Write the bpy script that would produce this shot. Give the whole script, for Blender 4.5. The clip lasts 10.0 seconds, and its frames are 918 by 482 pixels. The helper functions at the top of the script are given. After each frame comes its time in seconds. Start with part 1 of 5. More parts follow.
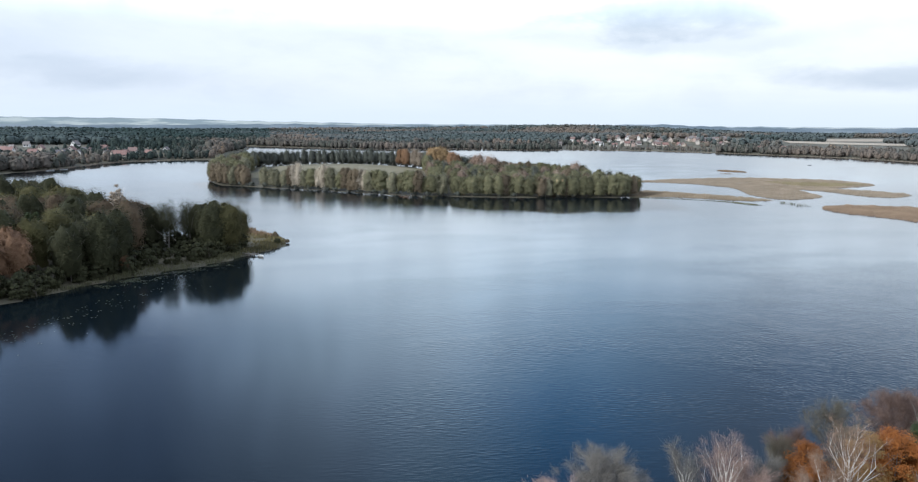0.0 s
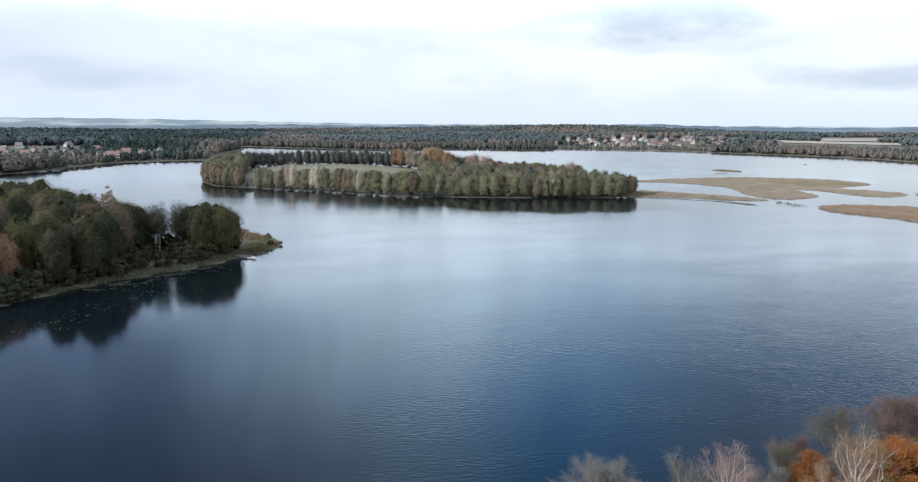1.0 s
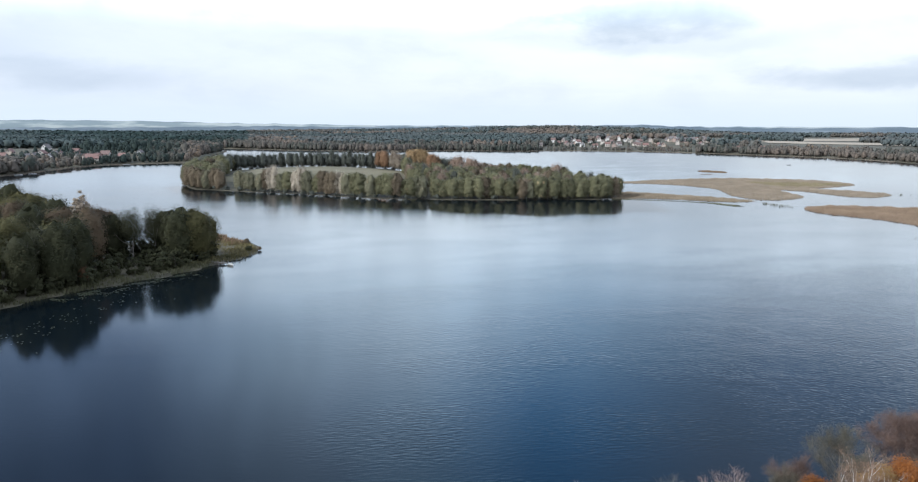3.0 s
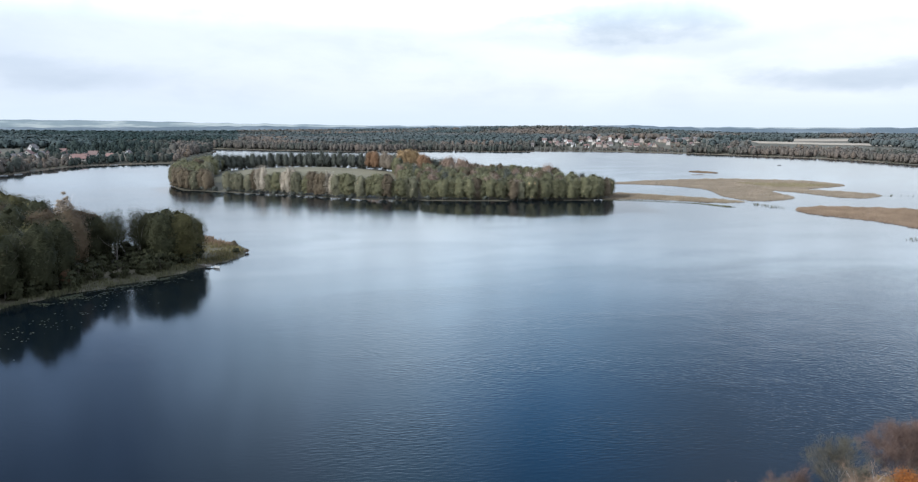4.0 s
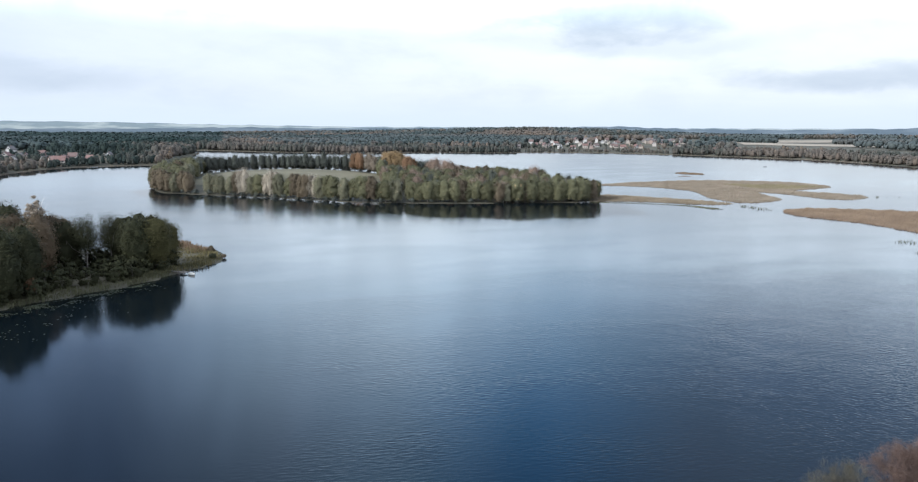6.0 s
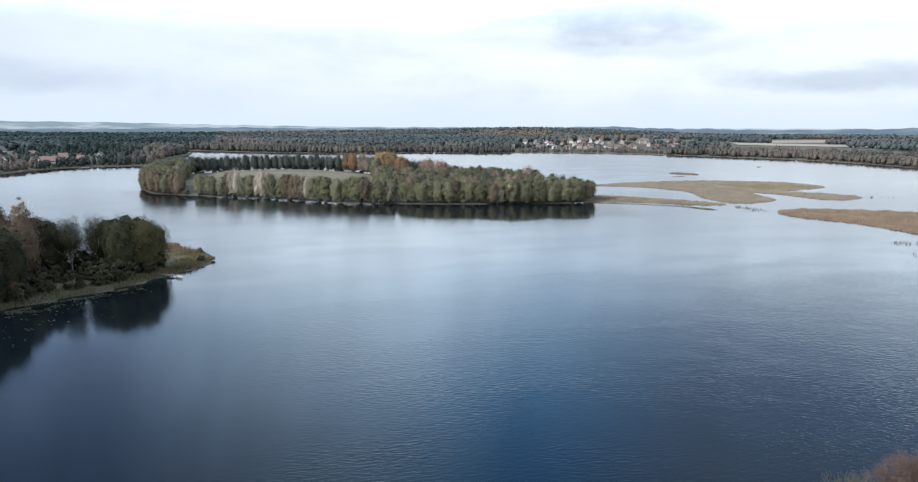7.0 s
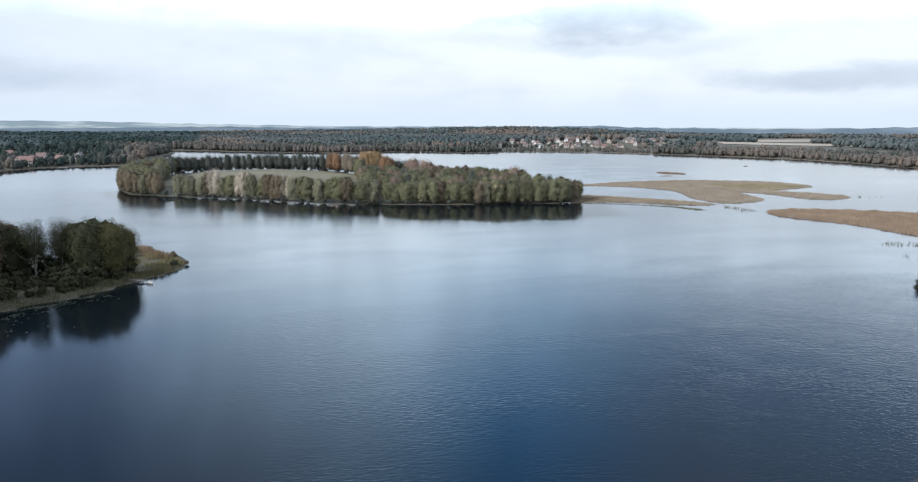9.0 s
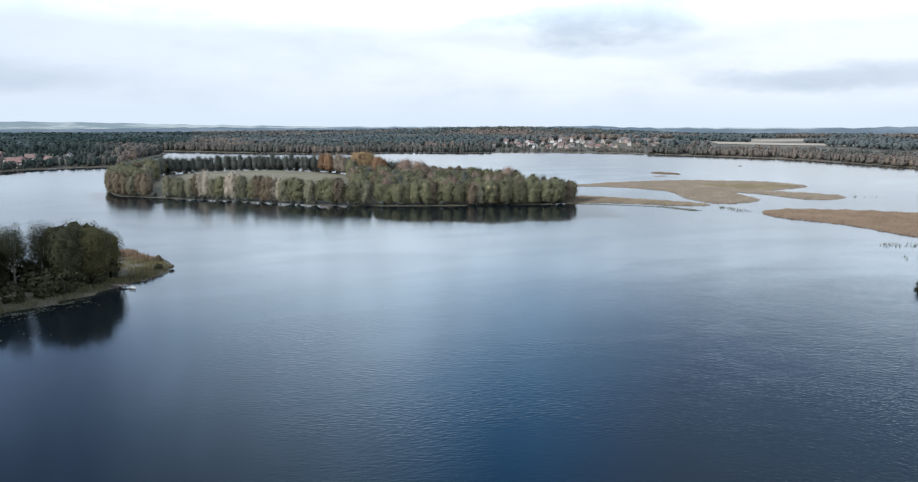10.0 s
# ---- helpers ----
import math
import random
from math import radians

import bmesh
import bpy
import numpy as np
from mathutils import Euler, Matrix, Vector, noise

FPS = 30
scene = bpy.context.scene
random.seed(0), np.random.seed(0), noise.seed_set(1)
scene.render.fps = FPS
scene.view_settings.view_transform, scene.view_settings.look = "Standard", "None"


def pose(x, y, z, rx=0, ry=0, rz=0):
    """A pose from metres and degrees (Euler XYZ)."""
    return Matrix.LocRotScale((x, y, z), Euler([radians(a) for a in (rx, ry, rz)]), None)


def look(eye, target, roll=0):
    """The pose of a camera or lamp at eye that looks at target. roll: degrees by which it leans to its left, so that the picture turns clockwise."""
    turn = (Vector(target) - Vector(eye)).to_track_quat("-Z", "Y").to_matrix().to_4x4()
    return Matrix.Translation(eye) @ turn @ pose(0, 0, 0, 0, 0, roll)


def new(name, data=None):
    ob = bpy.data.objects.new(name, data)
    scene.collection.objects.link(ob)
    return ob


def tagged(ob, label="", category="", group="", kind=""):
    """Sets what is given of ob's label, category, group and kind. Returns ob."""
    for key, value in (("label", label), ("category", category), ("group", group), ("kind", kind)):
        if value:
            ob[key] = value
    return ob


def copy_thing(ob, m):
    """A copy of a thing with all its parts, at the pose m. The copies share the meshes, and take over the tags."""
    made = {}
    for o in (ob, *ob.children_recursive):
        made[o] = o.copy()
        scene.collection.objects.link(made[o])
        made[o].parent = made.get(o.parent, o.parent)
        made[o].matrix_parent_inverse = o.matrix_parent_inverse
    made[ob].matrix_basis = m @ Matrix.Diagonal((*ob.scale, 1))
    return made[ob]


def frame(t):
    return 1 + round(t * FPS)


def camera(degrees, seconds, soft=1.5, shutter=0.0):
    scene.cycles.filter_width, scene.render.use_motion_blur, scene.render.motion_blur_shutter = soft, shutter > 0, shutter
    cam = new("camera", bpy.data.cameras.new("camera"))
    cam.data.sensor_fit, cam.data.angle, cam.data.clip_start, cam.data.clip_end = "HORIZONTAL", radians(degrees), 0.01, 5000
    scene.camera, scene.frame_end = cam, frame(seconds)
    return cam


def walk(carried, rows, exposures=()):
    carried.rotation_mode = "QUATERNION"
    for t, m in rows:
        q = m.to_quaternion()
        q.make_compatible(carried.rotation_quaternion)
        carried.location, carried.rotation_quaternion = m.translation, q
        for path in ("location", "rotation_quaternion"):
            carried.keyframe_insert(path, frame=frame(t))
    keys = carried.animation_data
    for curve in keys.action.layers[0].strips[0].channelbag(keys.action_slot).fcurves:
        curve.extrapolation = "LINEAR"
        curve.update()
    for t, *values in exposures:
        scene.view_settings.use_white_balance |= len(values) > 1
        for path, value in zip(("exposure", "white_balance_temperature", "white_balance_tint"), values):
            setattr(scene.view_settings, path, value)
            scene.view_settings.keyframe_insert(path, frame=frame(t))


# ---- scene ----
cam = camera(67.4, 10.0, soft=1.2)
PATH = [
    (0, (-2.396, 4.951, 37.973), (-2.39, 6.923, 37.64), 0.4),
    (0.5, (-2.259, 6.058, 37.983), (-2.247, 8.03, 37.649), 0.4),
    (1, (-2.142, 7.142, 38.01), (-2.124, 9.114, 37.677), 0.3),
    (1.5, (-2.072, 8.201, 38.105), (-2.046, 10.173, 37.772), 0.3),
    (2, (-1.9, 9.372, 38.137), (-1.866, 11.344, 37.805), 0.3),
    (2.5, (-1.603, 10.679, 38.151), (-1.557, 12.651, 37.821), 0.2),
    (4, (-0.947, 14.33, 38.32), (-0.864, 16.301, 37.991), 0.2),
    (4.5, (-0.628, 15.705, 38.259), (-0.533, 17.675, 37.932), 0.2),
    (5, (-0.2, 16.913, 38.282), (-0.098, 18.883, 37.955), 0.2),
    (5.5, (0.027, 18.214, 38.373), (0.138, 20.184, 38.047), 0.2),
    (7, (0.964, 22.153, 38.453), (1.1, 24.122, 38.128), 0.2),
    (7.5, (1.412, 23.642, 38.392), (1.556, 25.61, 38.066), 0.2),
    (8, (1.722, 25.069, 38.348), (1.876, 27.036, 38.021), 0.2),
    (8.5, (2.087, 26.673, 38.309), (2.25, 28.639, 37.983), 0.1),
    (9, (2.517, 28.572, 38.384), (2.689, 30.538, 38.057), 0.2),
    (9.5, (3.026, 30.497, 38.373), (3.207, 32.462, 38.046), 0.1),
    (10, (3.6, 32.583, 38.33), (3.788, 34.547, 38.004), 0.1),
]
walk(cam, [(t, look(eye, target, roll)) for t, eye, target, roll in PATH],
     exposures=[(0.0, 0.02, 5820, 7.6), (5.0, 0.03, 5800, 7.5), (10.0, -0.05, 5800, 7.5)])

# ---------------------------------------------------------------- light
SUN_ELEV, SUN_AZ = 28.0, 241.0          # degrees; azimuth clockwise from +y, behind the camera and to the west
world = bpy.data.worlds.new("overcast_sky")
scene.world = world
world.use_nodes = True


class Nodes:
    """Short hand for wiring shader nodes."""

    def __init__(self, tree):
        self.tree = tree
        tree.nodes.clear()

    def add(self, kind, inputs=None, **props):
        n = self.tree.nodes.new(kind)
        for k, v in props.items():
            setattr(n, k, v)
        for k, v in (inputs or {}).items():
            self.put(n, k, v)
        return n

    def put(self, n, k, v):
        if isinstance(v, bpy.types.NodeSocket):
            self.tree.links.new(v, n.inputs[k])
        elif isinstance(v, bpy.types.Node):
            self.tree.links.new(v.outputs[0], n.inputs[k])
        else:
            n.inputs[k].default_value = v

    def math(self, op, a, b=0.0, c=0.0, clamp=False):
        n = self.add("ShaderNodeMath", {0: a, 1: b, 2: c}, operation=op, use_clamp=clamp)
        return n.outputs[0]

    def mix(self, f, a, b, blend="MIX"):
        n = self.add("ShaderNodeMix", data_type="RGBA", blend_type=blend)
        self.put(n, 0, f)
        self.put(n, 6, a)
        self.put(n, 7, b)
        return n.outputs[2]

    def noise(self, vec, scale, detail=4.0, rough=0.55, distort=0.0):
        return self.add("ShaderNodeTexNoise", {"Vector": vec, "Scale": scale, "Detail": detail, "Roughness": rough,
                                               "Distortion": distort}).outputs[0]

    def ramp(self, fac, *stops):
        n = self.add("ShaderNodeValToRGB", {0: fac})
        cr = n.color_ramp
        while len(cr.elements) < len(stops):
            cr.elements.new(0.5)
        for e, (p, c) in zip(cr.elements, stops):
            e.position = p
            e.color = (c, c, c, 1) if isinstance(c, (int, float)) else (*c, 1)
        return n.outputs[0]

    def smooth(self, v, lo, hi, a=0.0, b=1.0):
        n = self.add("ShaderNodeMapRange", {0: v, 1: lo, 2: hi, 3: a, 4: b}, interpolation_type="SMOOTHSTEP")
        return n.outputs[0]


def build_sky():
    w = Nodes(world.node_tree)
    out = w.add("ShaderNodeOutputWorld")
    bg = w.add("ShaderNodeBackground")
    w.put(out, 0, bg.outputs[0])
    sky = w.add("ShaderNodeTexSky", sky_type="NISHITA", sun_disc=False, sun_elevation=radians(SUN_ELEV),
                sun_rotation=radians(SUN_AZ))
    tc = w.add("ShaderNodeTexCoord").outputs["Generated"]
    sep = w.add("ShaderNodeSeparateXYZ", {0: tc})
    z = w.math("MAXIMUM", sep.outputs[2], 0.0)
    az = w.math("ARCTAN2", sep.outputs[0], sep.outputs[1])
    # directions laid out on a cloud deck, so that clouds flatten towards the horizon
    lift = w.math("ADD", z, 0.10)
    u = w.math("DIVIDE", sep.outputs[0], lift)
    v = w.math("DIVIDE", sep.outputs[1], lift)
    deck = w.add("ShaderNodeCombineXYZ", {0: u, 1: v}).outputs[0]
    big = w.noise(deck, 0.42, 6.0, 0.55, 0.3)
    fine = w.noise(deck, 1.5, 7.0, 0.6, 0.2)
    puff = w.noise(w.add("ShaderNodeCombineXYZ", {0: az, 1: w.math("MULTIPLY", z, 2.4), 2: 3.0}).outputs[0], 7.0, 6.0, 0.55, 0.2)
    puff2 = w.noise(w.add("ShaderNodeCombineXYZ", {0: az, 1: w.math("MULTIPLY", z, 2.4), 2: 8.0}).outputs[0], 9.0, 6.0, 0.55, 0.2)
    wob, wob2 = w.math("SUBTRACT", puff, 0.5), w.math("SUBTRACT", puff2, 0.5)
    # grey cloud banks with torn edges
    bank = 0.0
    for a, e, wa, we, amt in CLOUD_BANKS:
        da = w.math("ADD", w.math("DIVIDE", w.math("SUBTRACT", az, radians(a)), radians(wa)), w.math("MULTIPLY", wob, 1.7))
        de = w.math("ADD", w.math("DIVIDE", w.math("SUBTRACT", z, math.sin(radians(e))), radians(we)), w.math("MULTIPLY", wob2, 2.4))
        r2 = w.math("ADD", w.math("MULTIPLY", da, da), w.math("MULTIPLY", de, de))
        k = w.math("MULTIPLY", w.smooth(r2, 1.7, 0.0), amt)
        bank = k if bank == 0.0 else w.math("ADD", bank, k)
    tex = w.math("MULTIPLY", w.smooth(big, 0.38, 0.66), 0.14)
    tex = w.math("ADD", tex, w.math("MULTIPLY", w.smooth(puff, 0.40, 0.72), 0.22))
    tex = w.math("MULTIPLY", tex, w.smooth(z, 0.14, 0.22, 1.0, 0.4))
    grey = w.math("ADD", bank, tex, clamp=True)
    white = w.mix(w.smooth(az, -0.55, 0.25), (0.865, 0.885, 0.925, 1), (1.0, 0.995, 0.985, 1))
    cloud = w.mix(grey, white, (0.54, 0.60, 0.68, 1))
    # haze near the horizon
    cloud = w.mix(w.smooth(z, 0.06, 0.0), cloud, (0.825, 0.872, 0.918, 1))
    # higher up the cloud thins out and the blue shows through
    open_sky = w.mix(1.0, sky.outputs[0], (0.075, 0.145, 0.215, 1), "MULTIPLY")
    back = w.smooth(w.math("ABSOLUTE", az), 0.80, 1.45)
    bearing = w.math("ADD", w.math("MULTIPLY", az, 180 / math.pi / 90), 0.5)
    bearing = w.math("ADD", bearing, w.math("MULTIPLY", w.math("SUBTRACT", fine, 0.5), 0.10))
    high = None
    for elev, tones in CLOUD_LEVELS:
        c = w.ramp(bearing, *[((a + 45) / 90, (r / 3, g / 3, b / 3)) for a, r, g, b in tones])
        high = c if high is None else w.mix(w.smooth(z, math.sin(radians(elev[0])), math.sin(radians(elev[1]))), high, c)
    high = w.mix(1.0, high, (3, 3, 3, 1), "MULTIPLY")
    streak = w.noise(w.add("ShaderNodeCombineXYZ", {0: az, 1: w.math("MULTIPLY", z, 0.5), 2: 1.0}).outputs[0], 15.0, 4.0, 0.6)
    shade = w.math("ADD", w.smooth(streak, 0.30, 0.70, 0.84, 1.16), w.math("MULTIPLY", w.math("SUBTRACT", fine, 0.5), 0.4))
    high = w.mix(1.0, high, w.add("ShaderNodeCombineColor", {0: shade, 1: shade, 2: shade}).outputs[0], "MULTIPLY")
    # overhead and to the south the overcast is closed and pale
    pale = w.mix(w.smooth(big, 0.40, 0.66), (2.10, 2.15, 2.22, 1), (1.40, 1.48, 1.62, 1))
    pale = w.mix(w.smooth(z, 0.55, 0.95, 0.10, 0.35), pale, open_sky)
    high = w.mix(w.smooth(z, 0.74, 0.95), high, pale)
    high = w.mix(back, high, pale)
    rise = w.math("MULTIPLY", w.smooth(z, 0.120, 0.200), w.math("SUBTRACT", 1.0, w.math("MULTIPLY", w.math("MINIMUM", bank, 1.0), w.smooth(z, 0.215, 0.175, 0.0, 0.85))))
    cloud = w.mix(w.smooth(z, 0.04, 0.10, 0.0, 1.0), cloud, w.mix(1.0, cloud, (1.06, 1.06, 1.05, 1), "MULTIPLY"))
    w.put(bg, 0, w.mix(rise, cloud, high))
    w.put(bg, 1, SKY_STRENGTH)


SKY_STRENGTH = 1.0
# azimuth, elevation, half width, half height (degrees), how grey
CLOUD_BANKS = [(16.8, 8.9, 8.5, 1.9, 0.72), (19.0, 6.2, 8.0, 0.9, 0.30), (33.0, 3.6, 8.5, 1.0, 0.50), (-27.5, 3.4, 6.5, 1.2, 0.30),
               (-17.0, 9.8, 7.0, 1.5, 0.40), (29.0, 10.2, 9.0, 0.9, 0.50), (10.0, 6.5, 5.0, 0.7, 0.18), (-36.0, 5.0, 8.0, 2.2, 0.22)]
# the cloud cover above the view: span of elevation over which a level sets in; bearing and brightness along it
CLOUD_LEVELS = [((0, 0), ((-26, 1.60, 1.80, 1.98), (-14, 2.10, 2.26, 2.36), (0, 2.40, 2.54, 2.60), (12, 2.00, 2.20, 2.34), (28, 2.40, 2.60, 2.72))),
                ((11, 16.5), ((-24, 0.42, 0.58, 0.88), (-14, 1.06, 1.36, 1.68), (-2, 2.02, 2.44, 2.80), (11, 1.02, 1.48, 1.96), (27, 0.36, 0.54, 0.84))),
                ((18, 25), ((-24, 0.23, 0.33, 0.56), (-12, 0.86, 1.12, 1.48), (-2, 1.16, 1.60, 2.12), (9, 0.26, 0.80, 1.62), (24, 0.38, 0.54, 0.82))),
                ((25, 31), ((-24, 0.18, 0.26, 0.44), (-12, 0.52, 0.70, 1.00), (-2, 0.54, 0.88, 1.36), (9, 0.14, 0.52, 1.20), (24, 0.44, 0.58, 0.84)))]
build_sky()
sun = new("sun", bpy.data.lights.new("sun", "SUN"))
sun.data.energy, sun.data.angle, sun.data.color = 4.4, radians(14), (1.0, 0.94, 0.84)
sun.matrix_world = look((300 * math.sin(radians(SUN_AZ)), 300 * math.cos(radians(SUN_AZ)), 300 * math.tan(radians(SUN_ELEV))), (0, 0, 0))
tagged(sun, "soft pale sun behind thin cloud", "sun", kind="structure")


# ---------------------------------------------------------------- materials
def material(name):
    m = bpy.data.materials.new(name)
    m.use_nodes = True
    return m, Nodes(m.node_tree)


def surface(n, shader):
    n.put(n.add("ShaderNodeOutputMaterial"), 0, shader.outputs[0])


def make_water():
    m, n = material("lake_water")
    pos = n.add("ShaderNodeNewGeometry").outputs["Position"]
    calm = n.add("ShaderNodeAttribute", attribute_name="calm").outputs["Fac"]
    chop = n.add("ShaderNodeAttribute", attribute_name="chop").outputs["Fac"]

    def ripples(turn, along, across, scale, detail, distort):
        vec = n.add("ShaderNodeMapping", {"Vector": pos, "Rotation": (0, 0, radians(turn)), "Scale": (1 / along, 1 / across, 1.0)}, vector_type="TEXTURE").outputs[0]
        return n.noise(vec, scale, detail, 0.55, distort)

    gusts = n.smooth(ripples(12, 0.02, 0.05, 1.0, 4.0, 0.5), 0.36, 0.66)
    cats_paws = n.smooth(ripples(-28, 0.05, 0.11, 1.0, 4.0, 0.6), 0.30, 0.70, 0.6, 1.0)
    long_crests = ripples(5, 0.28, 1.0, 2.5, 1.2, 0.2)
    cross = n.math("ADD", ripples(-58, 0.40, 1.0, 2.3, 1.5, 0.3), n.math("MULTIPLY", ripples(36, 0.5, 1.0, 2.8, 1.5, 0.3), 0.55))
    fine = ripples(0, 1.0, 1.0, 5.5, 2.0, 0.4)
    open_water = n.math("SUBTRACT", 1.0, calm)
    a = n.math("MULTIPLY", long_crests, n.math("MULTIPLY", open_water, n.math("ADD", n.math("MULTIPLY", gusts, RIPPLE[0]), RIPPLE[1])))
    b = n.math("MULTIPLY", cross, n.math("MULTIPLY", n.math("MULTIPLY", chop, cats_paws), RIPPLE[2]))
    north = n.add("ShaderNodeSeparateXYZ", {0: pos}).outputs[1]
    a = n.math("MULTIPLY", a, n.smooth(north, 90, 230, 1.0, 0.5))
    h = n.math("ADD", n.math("ADD", a, b), n.math("MULTIPLY", fine, RIPPLE[3]))
    bump = n.add("ShaderNodeBump", {"Strength": 1.0, "Distance": 1.0, "Height": h})
    # added lean of the normals southwards, so the lake mirrors higher, brighter sky
    steep = n.math("MULTIPLY", n.math("ADD", n.smooth(north, 330, 520, RIPPLE[6], RIPPLE[7]), n.math("MULTIPLY", gusts, 0.003)), n.smooth(calm, 0.0, 1.0, 1.0, 0.22))
    tilt = n.add("ShaderNodeCombineXYZ", {0: 0.0, 1: n.math("MULTIPLY", steep, -1.0), 2: 0.0}).outputs[0]
    lean = n.add("ShaderNodeVectorMath", {0: bump.outputs[0], 1: tilt}, operation="ADD").outputs[0]
    lean = n.add("ShaderNodeVectorMath", {0: lean}, operation="NORMALIZE").outputs[0]
    # ripples too small to tell apart
    rough = n.math("ADD", n.smooth(calm, 0.0, 1.0, RIPPLE[4], RIPPLE[5]), n.math("MULTIPLY", gusts, 0.015))
    rough = n.math("MULTIPLY", rough, n.smooth(north, 330, 560, 1.0, 0.60))
    s = n.add("ShaderNodeBsdfPrincipled", {"Base Color": WATER_COLOUR, "Roughness": rough, "IOR": 1.333, "Normal": lean})
    surface(n, s)
    return m


# heights in metres: long crests in gusts, always; cross chop; fine ripples; roughness of open and of sheltered water;
# brightening lean of the normals near and far
RIPPLE = (0.030, 0.014, 0.040, 0.0012, 0.150, 0.085, 0.012, 0.042)
WATER_COLOUR = (0.003, 0.0055, 0.0075, 1)


def make_leaf(name, dark, light, odd=None, odd_share=0.0, clear=0.28):
    """Foliage: two tones mixed per leaf and per tree, with a share of turned leaves."""
    m, n = material(name)
    leaf = n.add("ShaderNodeNewGeometry").outputs["Random Per Island"]
    tree = n.add("ShaderNodeObjectInfo").outputs["Random"]
    pos = n.add("ShaderNodeTexCoord").outputs["Object"]
    patch = n.noise(pos, 0.35, 3.0)
    f = n.math("ADD", n.math("MULTIPLY", leaf, 0.25), n.math("MULTIPLY", patch, 0.75))
    col = n.mix(f, (*dark, 1), (*light, 1))
    tone = n.math("ADD", n.math("MULTIPLY", tree, 0.44), 0.78)
    col = n.mix(1.0, col, n.add("ShaderNodeCombineColor", {0: tone, 1: tone, 2: tone}).outputs[0], "MULTIPLY")
    if odd:
        col = n.mix(n.smooth(n.math("ADD", n.math("MULTIPLY", patch, 0.9), n.math("MULTIPLY", leaf, 0.15)), 0.75 - odd_share, 0.80 - odd_share * 0.6), col, (*odd, 1))
    d = n.add("ShaderNodeBsdfPrincipled", {"Base Color": col, "Roughness": 0.7, "Specular IOR Level": 0.10})
    t = n.add("ShaderNodeBsdfTranslucent", {"Color": col})
    mx = n.add("ShaderNodeMixShader", {0: clear})
    n.put(mx, 1, d.outputs[0])
    n.put(mx, 2, t.outputs[0])
    surface(n, mx)
    return m


def make_mass(name, tones):
    """Far woods: the tone of each tree comes from its own random attribute."""
    m, n = material(name)
    tint = n.add("ShaderNodeAttribute", attribute_name="tint").outputs["Fac"]
    leaf = n.add("ShaderNodeNewGeometry").outputs["Random Per Island"]
    col = n.ramp(tint, *tones)
    tone = n.math("ADD", n.math("MULTIPLY", leaf, 0.08), 0.96)
    col = n.mix(1.0, col, n.add("ShaderNodeCombineColor", {0: tone, 1: tone, 2: tone}).outputs[0], "MULTIPLY")
    surface(n, n.add("ShaderNodeBsdfPrincipled", {"Base Color": col, "Roughness": 0.9, "Specular IOR Level": 0.05}))
    return m


def make_plain(name, a, b, scale, rough=0.75, bump=0.0, metal=0.0, stretch=(1, 1, 1), space="Object"):
    """Two tones in coarse and fine noise, with optional relief."""
    m, n = material(name)
    src = n.add("ShaderNodeTexCoord").outputs["Object"] if space == "Object" else n.add("ShaderNodeNewGeometry").outputs["Position"]
    vec = n.add("ShaderNodeMapping", {"Vector": src, "Scale": stretch}).outputs[0]
    coarse, fine = n.noise(vec, scale, 5.0), n.noise(vec, scale * 9, 3.0)
    f = n.smooth(n.math("ADD", n.math("MULTIPLY", coarse, 0.65), n.math("MULTIPLY", fine, 0.35)), 0.32, 0.68)
    s = n.add("ShaderNodeBsdfPrincipled", {"Base Color": n.mix(f, (*a, 1), (*b, 1)), "Roughness": rough, "Metallic": metal})
    if bump:
        n.put(s, "Normal", n.add("ShaderNodeBump", {"Strength": 0.6, "Distance": bump, "Height": fine}).outputs[0])
    surface(n, s)
    return m


def make_random(name, a, b, rough=0.8, spec=0.2, fine=True):
    """Stalks and twigs: tone by piece and by wide patches."""
    m, n = material(name)
    geo = n.add("ShaderNodeNewGeometry")
    patch = n.noise(geo.outputs["Position"], 0.09, 4.0, 0.6)
    f = n.math("ADD", n.math("MULTIPLY", geo.outputs["Random Per Island"], 0.5), n.smooth(patch, 0.35, 0.7, 0.0, 0.5))
    surface(n, n.add("ShaderNodeBsdfPrincipled", {"Base Color": n.mix(f, (*a, 1), (*b, 1)), "Roughness": rough, "Specular IOR Level": spec}))
    return m


def make_house_paint(name, tones, rough=0.8):
    m, n = material(name)
    rnd = n.add("ShaderNodeObjectInfo").outputs["Random"]
    pos = n.add("ShaderNodeTexCoord").outputs["Object"]
    col = n.ramp(rnd, *tones)
    dirt = n.noise(pos, 0.8, 5.0)
    col = n.mix(n.smooth(dirt, 0.4, 0.75, 0.0, 0.35), col, (0.25, 0.22, 0.2, 1))
    surface(n, n.add("ShaderNodeBsdfPrincipled", {"Base Color": col, "Roughness": rough}))
    return m


